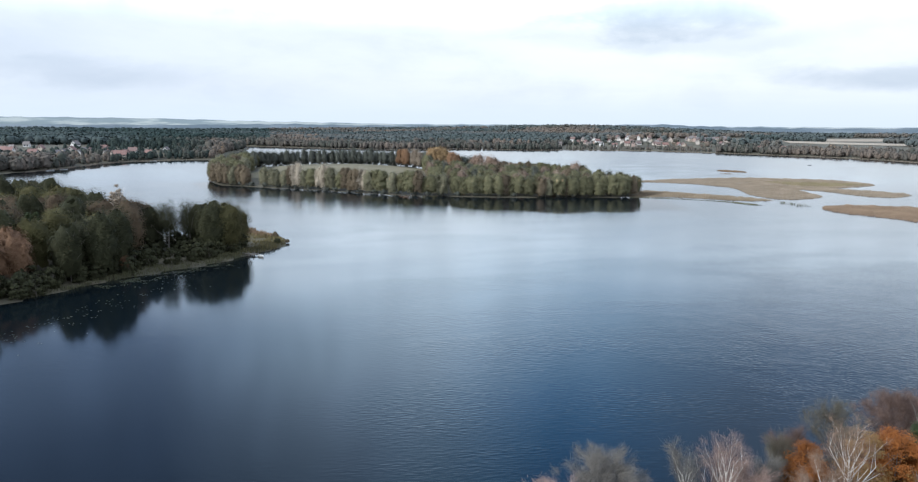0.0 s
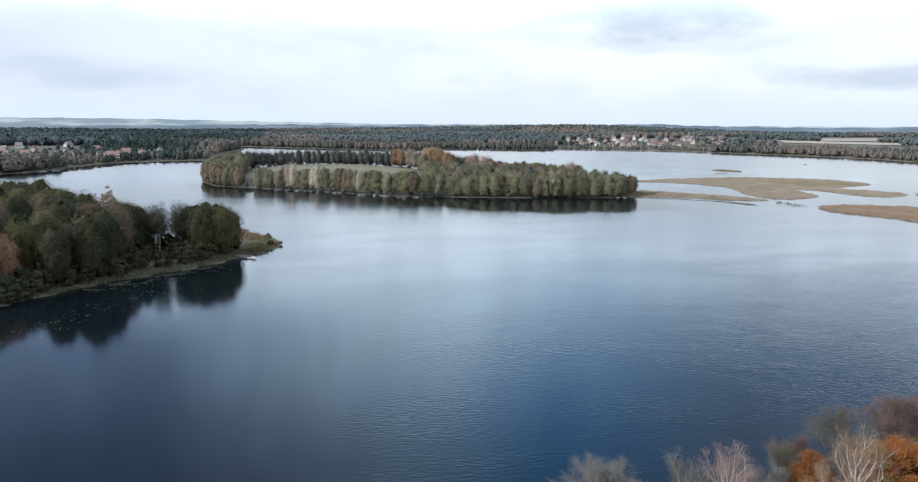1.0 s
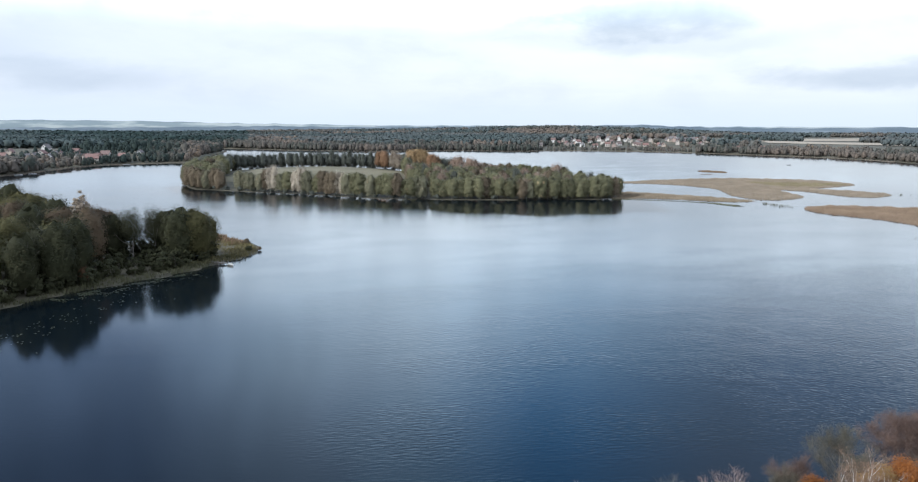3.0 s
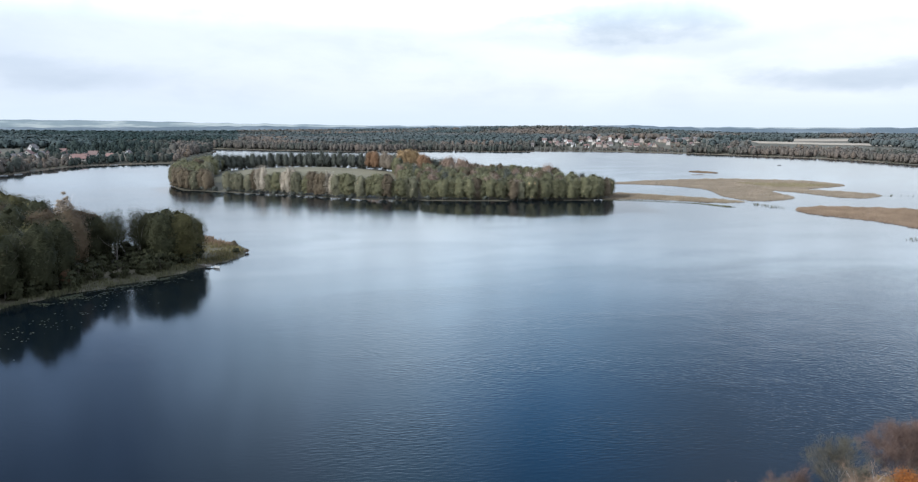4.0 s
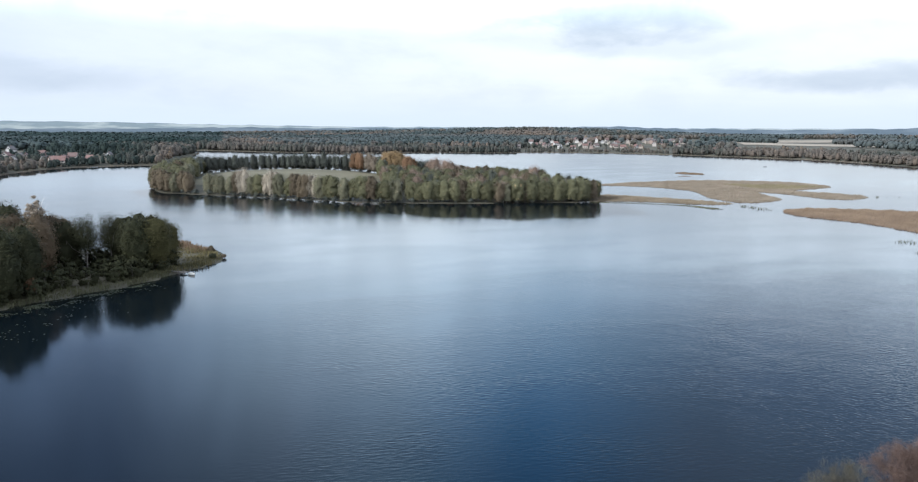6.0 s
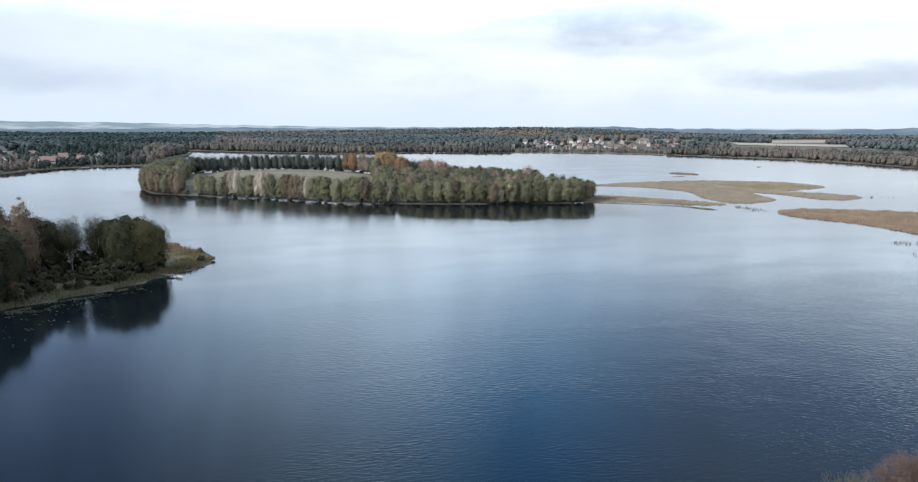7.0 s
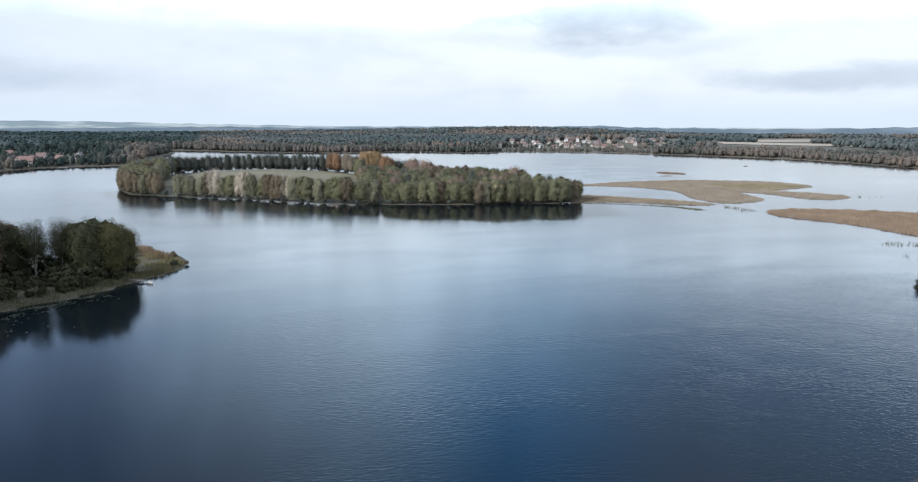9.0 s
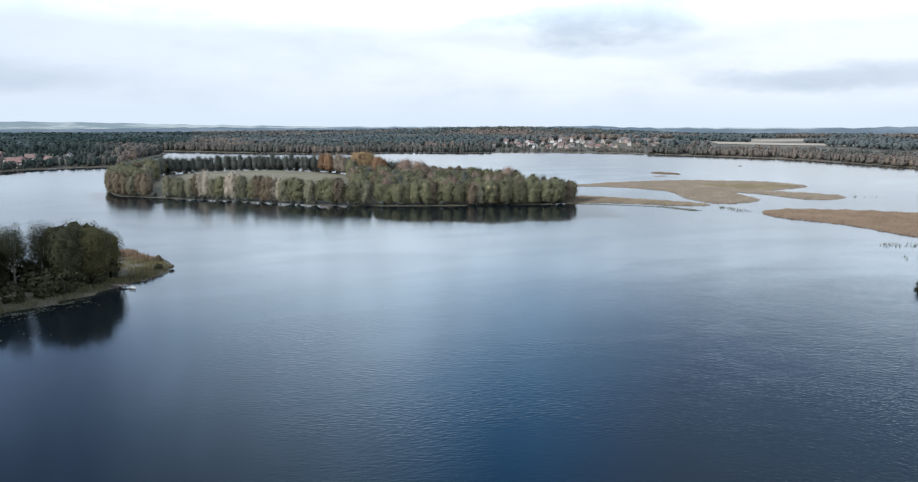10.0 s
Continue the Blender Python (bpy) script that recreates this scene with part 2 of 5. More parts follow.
M_WATER = make_water()
M_GROUND = make_plain("meadow_soil", (0.036, 0.032, 0.020), (0.092, 0.079, 0.048), 0.03, 0.95, 0.05, space="World")
M_FIELD = make_plain("stubble_field", (0.20, 0.16, 0.115), (0.30, 0.245, 0.18), 0.012, 0.95, 0.03, stretch=(0.3, 1, 1), space="World")
M_PASTURE = make_plain("green_pasture", (0.085, 0.076, 0.043), (0.150, 0.128, 0.076), 0.05, 0.95, 0.03, stretch=(0.4, 1, 1), space="World")
M_ALDER = make_leaf("alder_leaf", (0.076, 0.074, 0.040), (0.190, 0.182, 0.106), (0.34, 0.25, 0.14), 0.08, 0.22)
M_SALLOW = make_leaf("sallow_leaf", (0.092, 0.089, 0.057), (0.225, 0.212, 0.142), (0.38, 0.31, 0.20), 0.08, 0.22)
M_GREYLEAF = make_leaf("grey_brown_leaf", (0.140, 0.114, 0.088), (0.31, 0.258, 0.20), None, 0, 0.25)
M_ROSE = make_leaf("pinkish_leaf", (0.150, 0.108, 0.082), (0.33, 0.245, 0.190), None, 0, 0.25)
# the wooded point's shade is put into these colours: dark green, olive and umber
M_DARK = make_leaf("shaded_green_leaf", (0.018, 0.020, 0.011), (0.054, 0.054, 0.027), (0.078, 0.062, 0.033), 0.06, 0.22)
M_OLIVE = make_leaf("shaded_olive_leaf", (0.042, 0.040, 0.017), (0.120, 0.108, 0.046), (0.13, 0.092, 0.046), 0.07, 0.25)
M_DULL_RUST = make_leaf("dull_rust_leaf", (0.10, 0.058, 0.034), (0.23, 0.14, 0.085), None, 0, 0.3)
M_UMBER = make_leaf("shaded_umber_leaf", (0.058, 0.043, 0.028), (0.135, 0.098, 0.062), (0.09, 0.08, 0.04), 0.10, 0.25)
M_PALE = make_leaf("pale_willow_leaf", (0.27, 0.232, 0.182), (0.49, 0.43, 0.345), None, 0, 0.25)
M_GOLD = make_leaf("golden_leaf", (0.20, 0.135, 0.070), (0.39, 0.275, 0.150), (0.17, 0.15, 0.07), 0.06)
M_RUST = make_leaf("rust_leaf", (0.145, 0.086, 0.050), (0.275, 0.172, 0.102), (0.13, 0.09, 0.045), 0.06)
M_STEM = make_leaf("thin_ash_leaf", (0.068, 0.074, 0.063), (0.155, 0.162, 0.138), None, 0, 0.3)
M_OAK = make_leaf("orange_oak_leaf", (0.10, 0.036, 0.012), (0.42, 0.160, 0.042), (0.20, 0.10, 0.04), 0.10, 0.35)
M_GOLDEN_OAK = make_leaf("golden_oak_leaf", (0.13, 0.075, 0.025), (0.44, 0.27, 0.10), (0.30, 0.13, 0.04), 0.12, 0.35)
M_PINE = make_leaf("pine_needle", (0.018, 0.026, 0.012), (0.055, 0.068, 0.028), None, 0, 0.1)
M_BROWN = make_leaf("bronze_leaf", (0.086, 0.068, 0.046), (0.192, 0.152, 0.104), (0.11, 0.105, 0.06), 0.08, 0.25)
M_TWIG = make_random("brown_twig", (0.13, 0.085, 0.06), (0.30, 0.20, 0.14))
M_TWIG_RED = make_random("reddish_twig", (0.065, 0.042, 0.034), (0.150, 0.098, 0.078))
M_TWIG_PINK = make_random("pinkish_twig", (0.17, 0.115, 0.095), (0.34, 0.245, 0.205))
M_TWIG_OLIVE = make_random("mossy_twig", (0.052, 0.047, 0.034), (0.125, 0.110, 0.080))
M_TWIG_GREY = make_random("grey_twig", (0.080, 0.074, 0.066), (0.18, 0.165, 0.148))
M_BARK = make_plain("grey_bark", (0.07, 0.06, 0.05), (0.20, 0.175, 0.15), 1.2, 0.9, 0.03, stretch=(1, 1, 0.3))
M_BIRCH = make_plain("white_birch_bark", (0.44, 0.41, 0.37), (0.70, 0.67, 0.62), 1.0, 0.7, 0.01, stretch=(1, 1, 2.5))
M_REED = make_random("dry_reed", (0.180, 0.144, 0.107), (0.310, 0.254, 0.192))
M_REED_BROWN = make_random("brown_reed", (0.165, 0.116, 0.080), (0.290, 0.212, 0.147))
M_SEDGE = make_random("brown_sedge", (0.165, 0.130, 0.090), (0.300, 0.240, 0.170))
M_OLIVE_SEDGE = make_random("olive_sedge", (0.135, 0.118, 0.060), (0.250, 0.212, 0.115))
M_FRINGE = make_random("grey_green_reed", (0.044, 0.046, 0.023), (0.125, 0.119, 0.066))
M_TIP = make_random("olive_reed", (0.075, 0.066, 0.027), (0.185, 0.155, 0.075))
M_RUSSET = make_random("russet_reed", (0.11, 0.075, 0.048), (0.22, 0.15, 0.095))
M_BELT = make_random("grey_tan_reed", (0.125, 0.105, 0.084), (0.225, 0.190, 0.155))
M_LILY = make_random("lily_pad_leaf", (0.035, 0.042, 0.024), (0.10, 0.10, 0.06), 0.3, 0.5)
M_WOODS = make_mass("autumn_woods", [(0.0, (0.030, 0.040, 0.036)), (0.30, (0.060, 0.063, 0.054)), (0.50, (0.094, 0.084, 0.073)),
                                     (0.72, (0.124, 0.101, 0.084)), (0.90, (0.158, 0.118, 0.084)), (1.0, (0.205, 0.138, 0.074))])
# distance haze is put into these lightened, bluish pine tones
M_PINEWOOD = make_mass("hazy_pine_woods", [(0.0, (0.027, 0.040, 0.037)), (0.25, (0.054, 0.068, 0.066)), (0.6, (0.074, 0.084, 0.082)), (0.9, (0.098, 0.095, 0.088)), (1.0, (0.125, 0.106, 0.084))])
M_WALL = make_house_paint("house_plaster", [(0.0, (0.52, 0.50, 0.48)), (0.30, (0.58, 0.56, 0.54)), (0.45, (0.36, 0.30, 0.25)), (0.65, (0.40, 0.37, 0.33)), (0.85, (0.27, 0.19, 0.16)), (1.0, (0.32, 0.28, 0.25))])
M_ROOF = make_house_paint("clay_roof", [(0.0, (0.115, 0.062, 0.054)), (0.45, (0.150, 0.078, 0.066)), (0.65, (0.110, 0.070, 0.062)), (0.8, (0.10, 0.088, 0.084)), (1.0, (0.14, 0.125, 0.120))], 0.8)
M_GLASS = make_plain("dark_window_glass", (0.02, 0.025, 0.03), (0.05, 0.06, 0.07), 0.6, 0.08)
M_PLANK = make_plain("weathered_plank", (0.04, 0.035, 0.030), (0.12, 0.105, 0.09), 2.0, 0.85, 0.01, stretch=(0.3, 3, 3))
M_BOAT = make_plain("white_boat_hull", (0.30, 0.31, 0.32), (0.44, 0.44, 0.43), 0.9, 0.35)
M_BOATSEAT = make_plain("blue_grey_boat_seat", (0.10, 0.14, 0.2), (0.16, 0.2, 0.26), 1.5, 0.5)


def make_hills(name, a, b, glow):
    """Hills so far off that the air's pale light is put into their colour and emission."""
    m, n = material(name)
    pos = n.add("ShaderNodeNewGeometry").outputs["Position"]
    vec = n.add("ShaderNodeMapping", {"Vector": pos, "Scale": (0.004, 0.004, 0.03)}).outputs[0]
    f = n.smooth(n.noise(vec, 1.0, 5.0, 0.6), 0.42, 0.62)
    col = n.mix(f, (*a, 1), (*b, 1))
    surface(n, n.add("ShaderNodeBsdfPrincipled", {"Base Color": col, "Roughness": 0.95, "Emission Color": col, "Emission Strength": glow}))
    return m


M_HILL_FAR = make_hills("far_hazy_hills", (0.125, 0.150, 0.155), (0.240, 0.255, 0.240), 0.34)
M_HILL_MID = make_hills("hazy_wooded_hills", (0.056, 0.074, 0.088), (0.100, 0.118, 0.132), 0.42)


# ---------------------------------------------------------------- plan of the land
def smooth_loop(pts, step, jitter, seed):
    """A closed Catmull-Rom line through the plan's corners, roughened like a real bank."""
    p = [Vector((*q, 0)) for q in pts]
    out = []
    k = len(p)
    for i in range(k):
        a, b, c, d = p[i - 1], p[i], p[(i + 1) % k], p[(i + 2) % k]
        m = max(1, int((c - b).length / step))
        for j in range(m):
            t = j / m
            q = 0.5 * ((2 * b) + (c - a) * t + (2 * a - 5 * b + 4 * c - d) * t * t + (3 * b - a - 3 * c + d) * t ** 3)
            w = noise.noise_vector(Vector((q.x * 0.12, q.y * 0.12, seed))) * jitter
            w += noise.noise_vector(Vector((q.x * 0.03, q.y * 0.03, seed + 9))) * jitter * 1.5
            out.append((q.x + w.x, q.y + w.y))
    return np.array(out)


def inside(px, py, loop):
    """Which points lie inside a closed line."""
    res = np.zeros(px.shape, bool)
    x0, y0 = loop[:, 0], loop[:, 1]
    x1, y1 = np.roll(x0, -1), np.roll(y0, -1)
    for ax, ay, bx, by in zip(x0, y0, x1, y1):
        if ay == by:
            continue
        hit = ((ay > py) != (by > py)) & (px < (bx - ax) * (py - ay) / (by - ay) + ax)
        res ^= hit
    return res


def gap_to(px, py, loop):
    """Distance of points to a closed line."""
    best = np.full(px.shape, 1e9)
    x0, y0 = loop[:, 0], loop[:, 1]
    x1, y1 = np.roll(x0, -1), np.roll(y0, -1)
    for ax, ay, bx, by in zip(x0, y0, x1, y1):
        dx, dy = bx - ax, by - ay
        t = np.clip(((px - ax) * dx + (py - ay) * dy) / max(dx * dx + dy * dy, 1e-6), 0, 1)
        best = np.minimum(best, (px - ax - t * dx) ** 2 + (py - ay - t * dy) ** 2)
    return np.sqrt(best)


# the lake's bank, anticlockwise from the near eastern bank
BANK_EAST = [(-70, 26), (-30, 42), (0, 57), (14, 63), (24, 64), (33, 70), (44, 79), (56, 88), (74, 93), (100, 99), (132, 112), (156, 138),
             (150, 165), (131, 181), (152, 186), (210, 180), (290, 205), (370, 275), (440, 350), (490, 440), (515, 540), (505, 640)]
BANK_NORTH = [(501, 762), (494, 825), (462, 892), (414, 954), (358, 1022), (287, 1075), (198, 1088), (105, 1072), (15, 1098), (-75, 1064),
              (-165, 1070), (-245, 1105), (-318, 1150), (-400, 1175), (-425, 1140), (-365, 1092), (-318, 1050), (-296, 930), (-270, 800)]
BANK_WEST = [(-258, 738), (-283, 722), (-309, 700), (-328, 668), (-331, 622), (-326, 572), (-331, 530), (-345, 480), (-385, 420), (-400, 360),
             (-340, 325), (-260, 304), (-190, 292), (-150, 274), (-124, 252), (-104, 238), (-92, 240), (-84, 249), (-76, 251), (-67, 241), (-61, 233), (-56.5, 222)]
BANK_POINT = [(-58, 212), (-63, 202.5), (-66.5, 193), (-71, 187), (-76, 180.5), (-80, 175), (-84, 170.5), (-88, 164.5), (-91.5, 158), (-95, 152), (-101, 143), (-115, 128),
              (-150, 108), (-190, 80), (-170, 48), (-120, 28)]
LAKE = smooth_loop(BANK_EAST + BANK_NORTH + BANK_WEST + BANK_POINT, 5.0, 1.0, 3.0)
ISLAND = smooth_loop([(-160, 451), (-150, 431), (-131, 424), (-110, 414), (-84, 404), (-62, 392), (-41, 380), (-21, 375), (4, 371), (35, 369.5),
                      (66, 371), (86, 373), (97, 380), (101, 395), (84, 425), (55, 462), (22, 500), (-20, 535), (-75, 556), (-130, 562),
                      (-168, 548), (-180, 515), (-172, 475)], 5.0, 0.8, 5.0)


def bank_gap(px, py):
    """Signed distance to the water's edge: positive on land."""
    px, py = np.asarray(px, float), np.asarray(py, float)
    d = np.minimum(gap_to(px, py, LAKE), gap_to(px, py, ISLAND))
    land = ~inside(px, py, LAKE) | inside(px, py, ISLAND)
    return np.where(land, d, -d)


def bump2(px, py, x, y, rx, ry, h):
    return h * np.exp(-((px - x) / rx) ** 2 - ((py - y) / ry) ** 2)


def ground_z(px, py):
    """Height of the land and of the lake's bed."""
    px, py = np.asarray(px, float), np.asarray(py, float)
    d = bank_gap(px, py)
    z = np.where(d > 0, 0.12 + 0.5 * (1 - np.exp(-d / 4.0)) + 0.02 * np.clip(d, 0, 200), -0.25 - 0.12 * np.clip(-d, 0, 20))
    on = np.clip(d / 12.0, 0, 1)
    isl = inside(px, py, ISLAND)
    z = z + np.where(isl, on * bump2(px, py, -85, 520, 95, 62, 7.0), 0)
    r = np.hypot(px, py)
    away = np.where(isl, 0, on)
    z = z + away * (bump2(px, py, 400, 1330, 300, 190, 9) + bump2(px, py, -450, 830, 230, 90, 5) + bump2(px, py, 330, 2500, 520, 260, 21))
    z = z + away * np.clip((r - 1100) / 2600, 0, 1) * 7
    z = z + away * (2.2 * np.sin(px * 0.006 + 1.0) * np.sin(py * 0.0045) + 0.25 * np.sin(px * 0.11) * np.sin(py * 0.13)) * np.clip((r - 600) / 500, 0, 1)
    return z


def mesh_of(name, verts, faces, mats, smooth=False, attr=None):
    me = bpy.data.meshes.new(name)
    verts = np.asarray(verts, np.float32)
    if isinstance(faces, np.ndarray):
        k = faces.shape[1]
        me.vertices.add(len(verts))
        me.vertices.foreach_set("co", verts.ravel())
        me.loops.add(faces.size)
        me.loops.foreach_set("vertex_index", faces.astype(np.int32).ravel())
        me.polygons.add(len(faces))
        me.polygons.foreach_set("loop_start", np.arange(0, faces.size, k, dtype=np.int32))
        me.polygons.foreach_set("loop_total", np.full(len(faces), k, np.int32))
        me.update(calc_edges=True)
    else:
        me.from_pydata([tuple(map(float, v)) for v in verts], [], faces)
    for m in mats if isinstance(mats, (list, tuple)) else [mats]:
        me.materials.append(m)
    if smooth:
        me.polygons.foreach_set("use_smooth", np.ones(len(me.polygons), bool))
    if attr is not None:
        at = me.attributes.new("tint", "FLOAT", "POINT")
        at.data.foreach_set("value", np.asarray(attr, np.float32))
    return me


def part(name, me, parent, label=""):
    ob = new(name, me)
    ob.parent = parent
    return tagged(ob, label) if label else ob


def build_ground():
    """One sheet of land and lake bed out to the horizon, finer ahead where the banks are seen."""
    ang = np.concatenate([np.radians(np.linspace(-48, 48, 230)), np.radians(np.linspace(48, 312, 60))[1:-1]])
    rad = np.concatenate([[0.0], np.geomspace(12, 4700, 200)])
    a, r = np.meshgrid(ang, rad, indexing="ij")
    x, y = r * np.sin(a), r * np.cos(a) + 5.0
    z = ground_z(x, y)
    na, nr = a.shape
    i = np.arange(na)[:, None] * nr + np.arange(nr - 1)[None, :]
    j = ((np.arange(na) + 1) % na)[:, None] * nr + np.arange(nr - 1)[None, :]
    faces = np.stack([i, i + 1, j + 1, j], -1).reshape(-1, 4)
    me = mesh_of("ground", np.stack([x, y, z], -1).reshape(-1, 3), faces[:, ::-1], M_GROUND, True)
    tagged(new("ground", me), "olive meadow ground and soft lake banks", "ground", kind="structure")


def build_water():
    """The lake's level sheet; it notes where the woods keep the wind off and where the breeze comes down."""
    ys = np.concatenate([np.arange(20, 450, 4.0), np.arange(450, 1195, 14.0)])
    xs = np.concatenate([np.arange(-460, -160, 8.0), np.arange(-160, 220, 4.0), np.arange(220, 565, 8.0)])
    x, y = np.meshgrid(xs, ys, indexing="ij")

    def fade(v, lo, hi):
        t = np.clip((v - lo) / (hi - lo), 0, 1)
        return t * t * (3 - 2 * t)

    wander = 5.0 * np.sin(x * 0.071 + 1.1) + 3.0 * np.sin(x * 0.19 + y * 0.05)
    # the lee before the island, widest under its eastern wood, and the bay beside the wooded point
    reach = 9 + 44 * fade(x, -60, 20)
    lee = (1 - fade(gap_to(x, y, ISLAND) + wander, reach, reach + 14)) * (y < 460) * (1 - fade(x, 98, 112))
    bay = 1 - fade(np.hypot((x + 98) / 52, (y - 158) / 70), 0.75, 1.15)
    west = 1 - fade(gap_to(x, y, LAKE), 14, 34)
    west = np.where((x < -230) & (y > 440) & (y < 760), west, 0)
    calm = np.maximum(np.maximum(lee, bay), west)
    still = 0.75 * (1 - fade(x / y, -0.25, -0.06)) * (1 - fade(y, 150, 230))
    calm = np.maximum(calm, still)
    chop = fade(x / y + 0.05 * np.sin(y * 0.06), 0.26, 0.44) * fade(y - 0.12 * x, 56, 78) * (1 - fade(y, 150, 235))
    na, nr = x.shape
    i = np.arange(na - 1)[:, None] * nr + np.arange(nr - 1)[None, :]
    faces = np.stack([i, i + nr, i + nr + 1, i + 1], -1).reshape(-1, 4)
    me = mesh_of("water", np.stack([x, y, np.zeros_like(x)], -1).reshape(-1, 3), faces, M_WATER, True)
    for nm, values in (("calm", calm), ("chop", chop)):
        me.attributes.new(nm, "FLOAT", "POINT").data.foreach_set("value", values.ravel().astype(np.float32))
    tagged(new("water", me), "dark blue rippled lake water reflecting pale cloud", "water", kind="structure")


build_ground()
build_water()


def build_hills(name, label, mat, dist, spans, base):
    """A ridge at a great distance, along an arc."""
    a = np.radians(np.linspace(-52, 52, 260))
    h = np.full(a.shape, base, float)
    deg = np.degrees(a)
    for c, w, k in spans:
        h += k * np.exp(-((deg - c) / w) ** 2)
    h += 1.5 * np.sin(deg * 1.9 + dist) + 1.0 * np.sin(deg * 4.3 + 1) + 0.7 * np.sin(deg * 11.0)
    vs = []
    for back, f in ((0, 0.0), (60, 0.55), (150, 1.0), (290, 0.3)):
        rr = dist + back
        vs.append(np.stack([rr * np.sin(a), rr * np.cos(a), -20 + (h + 20) * f], -1))
    v = np.stack(vs, 1)
    n = v.shape[1]
    i = np.arange(len(a) - 1)[:, None] * n + np.arange(n - 1)[None, :]
    faces = np.stack([i, i + n, i + n + 1, i + 1], -1).reshape(-1, 4)
    tagged(new(name, mesh_of(name, v.reshape(-1, 3), faces, mat, True)), label, "hills", kind="structure")


build_hills("backdrop_hills", "hills with fields on the skyline, their haze painted pale blue", M_HILL_FAR, 4550,
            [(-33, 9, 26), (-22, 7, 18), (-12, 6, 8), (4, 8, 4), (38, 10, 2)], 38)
build_hills("backdrop_woods", "dark wooded ridge below the skyline, its haze painted blue", M_HILL_MID, 3300,
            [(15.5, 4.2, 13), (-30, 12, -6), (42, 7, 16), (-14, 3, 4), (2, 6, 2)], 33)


# ---------------------------------------------------------------- trees
def tube(path, radii, sides):
    """A tapered tube along a line: vertices and quads."""
    path = [Vector(p) for p in path]
    verts, faces = [], []
    for k, (p, r) in enumerate(zip(path, radii)):
        d = (path[min(k + 1, len(path) - 1)] - path[max(k - 1, 0)]).normalized()
        s = d.orthogonal().normalized()
        t = d.cross(s)
        for i in range(sides):
            a = 2 * math.pi * i / sides
            verts.append(p + (s * math.cos(a) + t * math.sin(a)) * r)
    for k in range(len(path) - 1):
        for i in range(sides):
            j = (i + 1) % sides
            faces.append((k * sides + i, k * sides + j, (k + 1) * sides + j, (k + 1) * sides + i))
    return verts, faces


def grow(rng, height, spread, levels, splits, lean=0.05, first=0.35, droop=0.0, rise=0.75, base_r=None):
    """Trunk, limbs and boughs as tapered tubes; also gives the tips."""
    verts, faces, tips = [], [], []

    def add(path, radii, sides):
        v, f = tube(path, radii, sides)
        o = len(verts)
        verts.extend(v)
        faces.extend(tuple(i + o for i in q) for q in f)

    def limb(p, d, length, r, level):
        n = 5 if level == 0 else 3
        pts, rad = [p], [r]
        dirs = [d]
        for i in range(n):
            w = 0.10 if level == 0 else 0.22
            d = (d + Vector((rng.uniform(-w, w), rng.uniform(-w, w), rng.uniform(-w, w) + (0.06 if level else 0.02) - droop * level * 0.12))).normalized()
            p = p + d * (length / n)
            pts.append(p)
            dirs.append(d)
            rad.append(r * (1 - 0.8 * (i + 1) / n))
        add(pts, rad, 6 if level == 0 else (4 if level == 1 else 3))
        if level:
            tips.extend((pts[j].lerp(pts[j + 1], rng.random()), dirs[j + 1]) for j in range(0 if level > 1 else 1, n))
        if level >= levels:
            tips.append((pts[-1], dirs[-1]))
            return
        k = splits[level]
        for i in range(k):
            t = first + (1 - first) * (i + rng.random()) / k if level == 0 else 0.25 + 0.75 * (i + rng.random()) / k
            t = min(t, 0.98)
            s = int(t * n)
            q = pts[s].lerp(pts[s + 1], t * n - s)
            a = rng.uniform(0, 2 * math.pi) if level else i * 2.4 + rng.uniform(-0.4, 0.4)
            out = Vector((math.cos(a), math.sin(a), 0))
            nd = (out * spread + dirs[s] * rise + Vector((0, 0, 0.1))).normalized()
            ln = length * (0.30 + 0.42 * (1 - t)) if level == 0 else length * rng.uniform(0.4, 0.65)
            limb(q, nd, ln * (0.85 if levels == 1 else 1.0), rad[s] * 0.55, level + 1)
        tips.append((pts[-1], dirs[-1]))

    limb(Vector((0, 0, -0.3)), Vector((rng.uniform(-lean, lean), rng.uniform(-lean, lean), 1)).normalized(), height, base_r or height * 0.016, 0)
    return verts, faces, tips


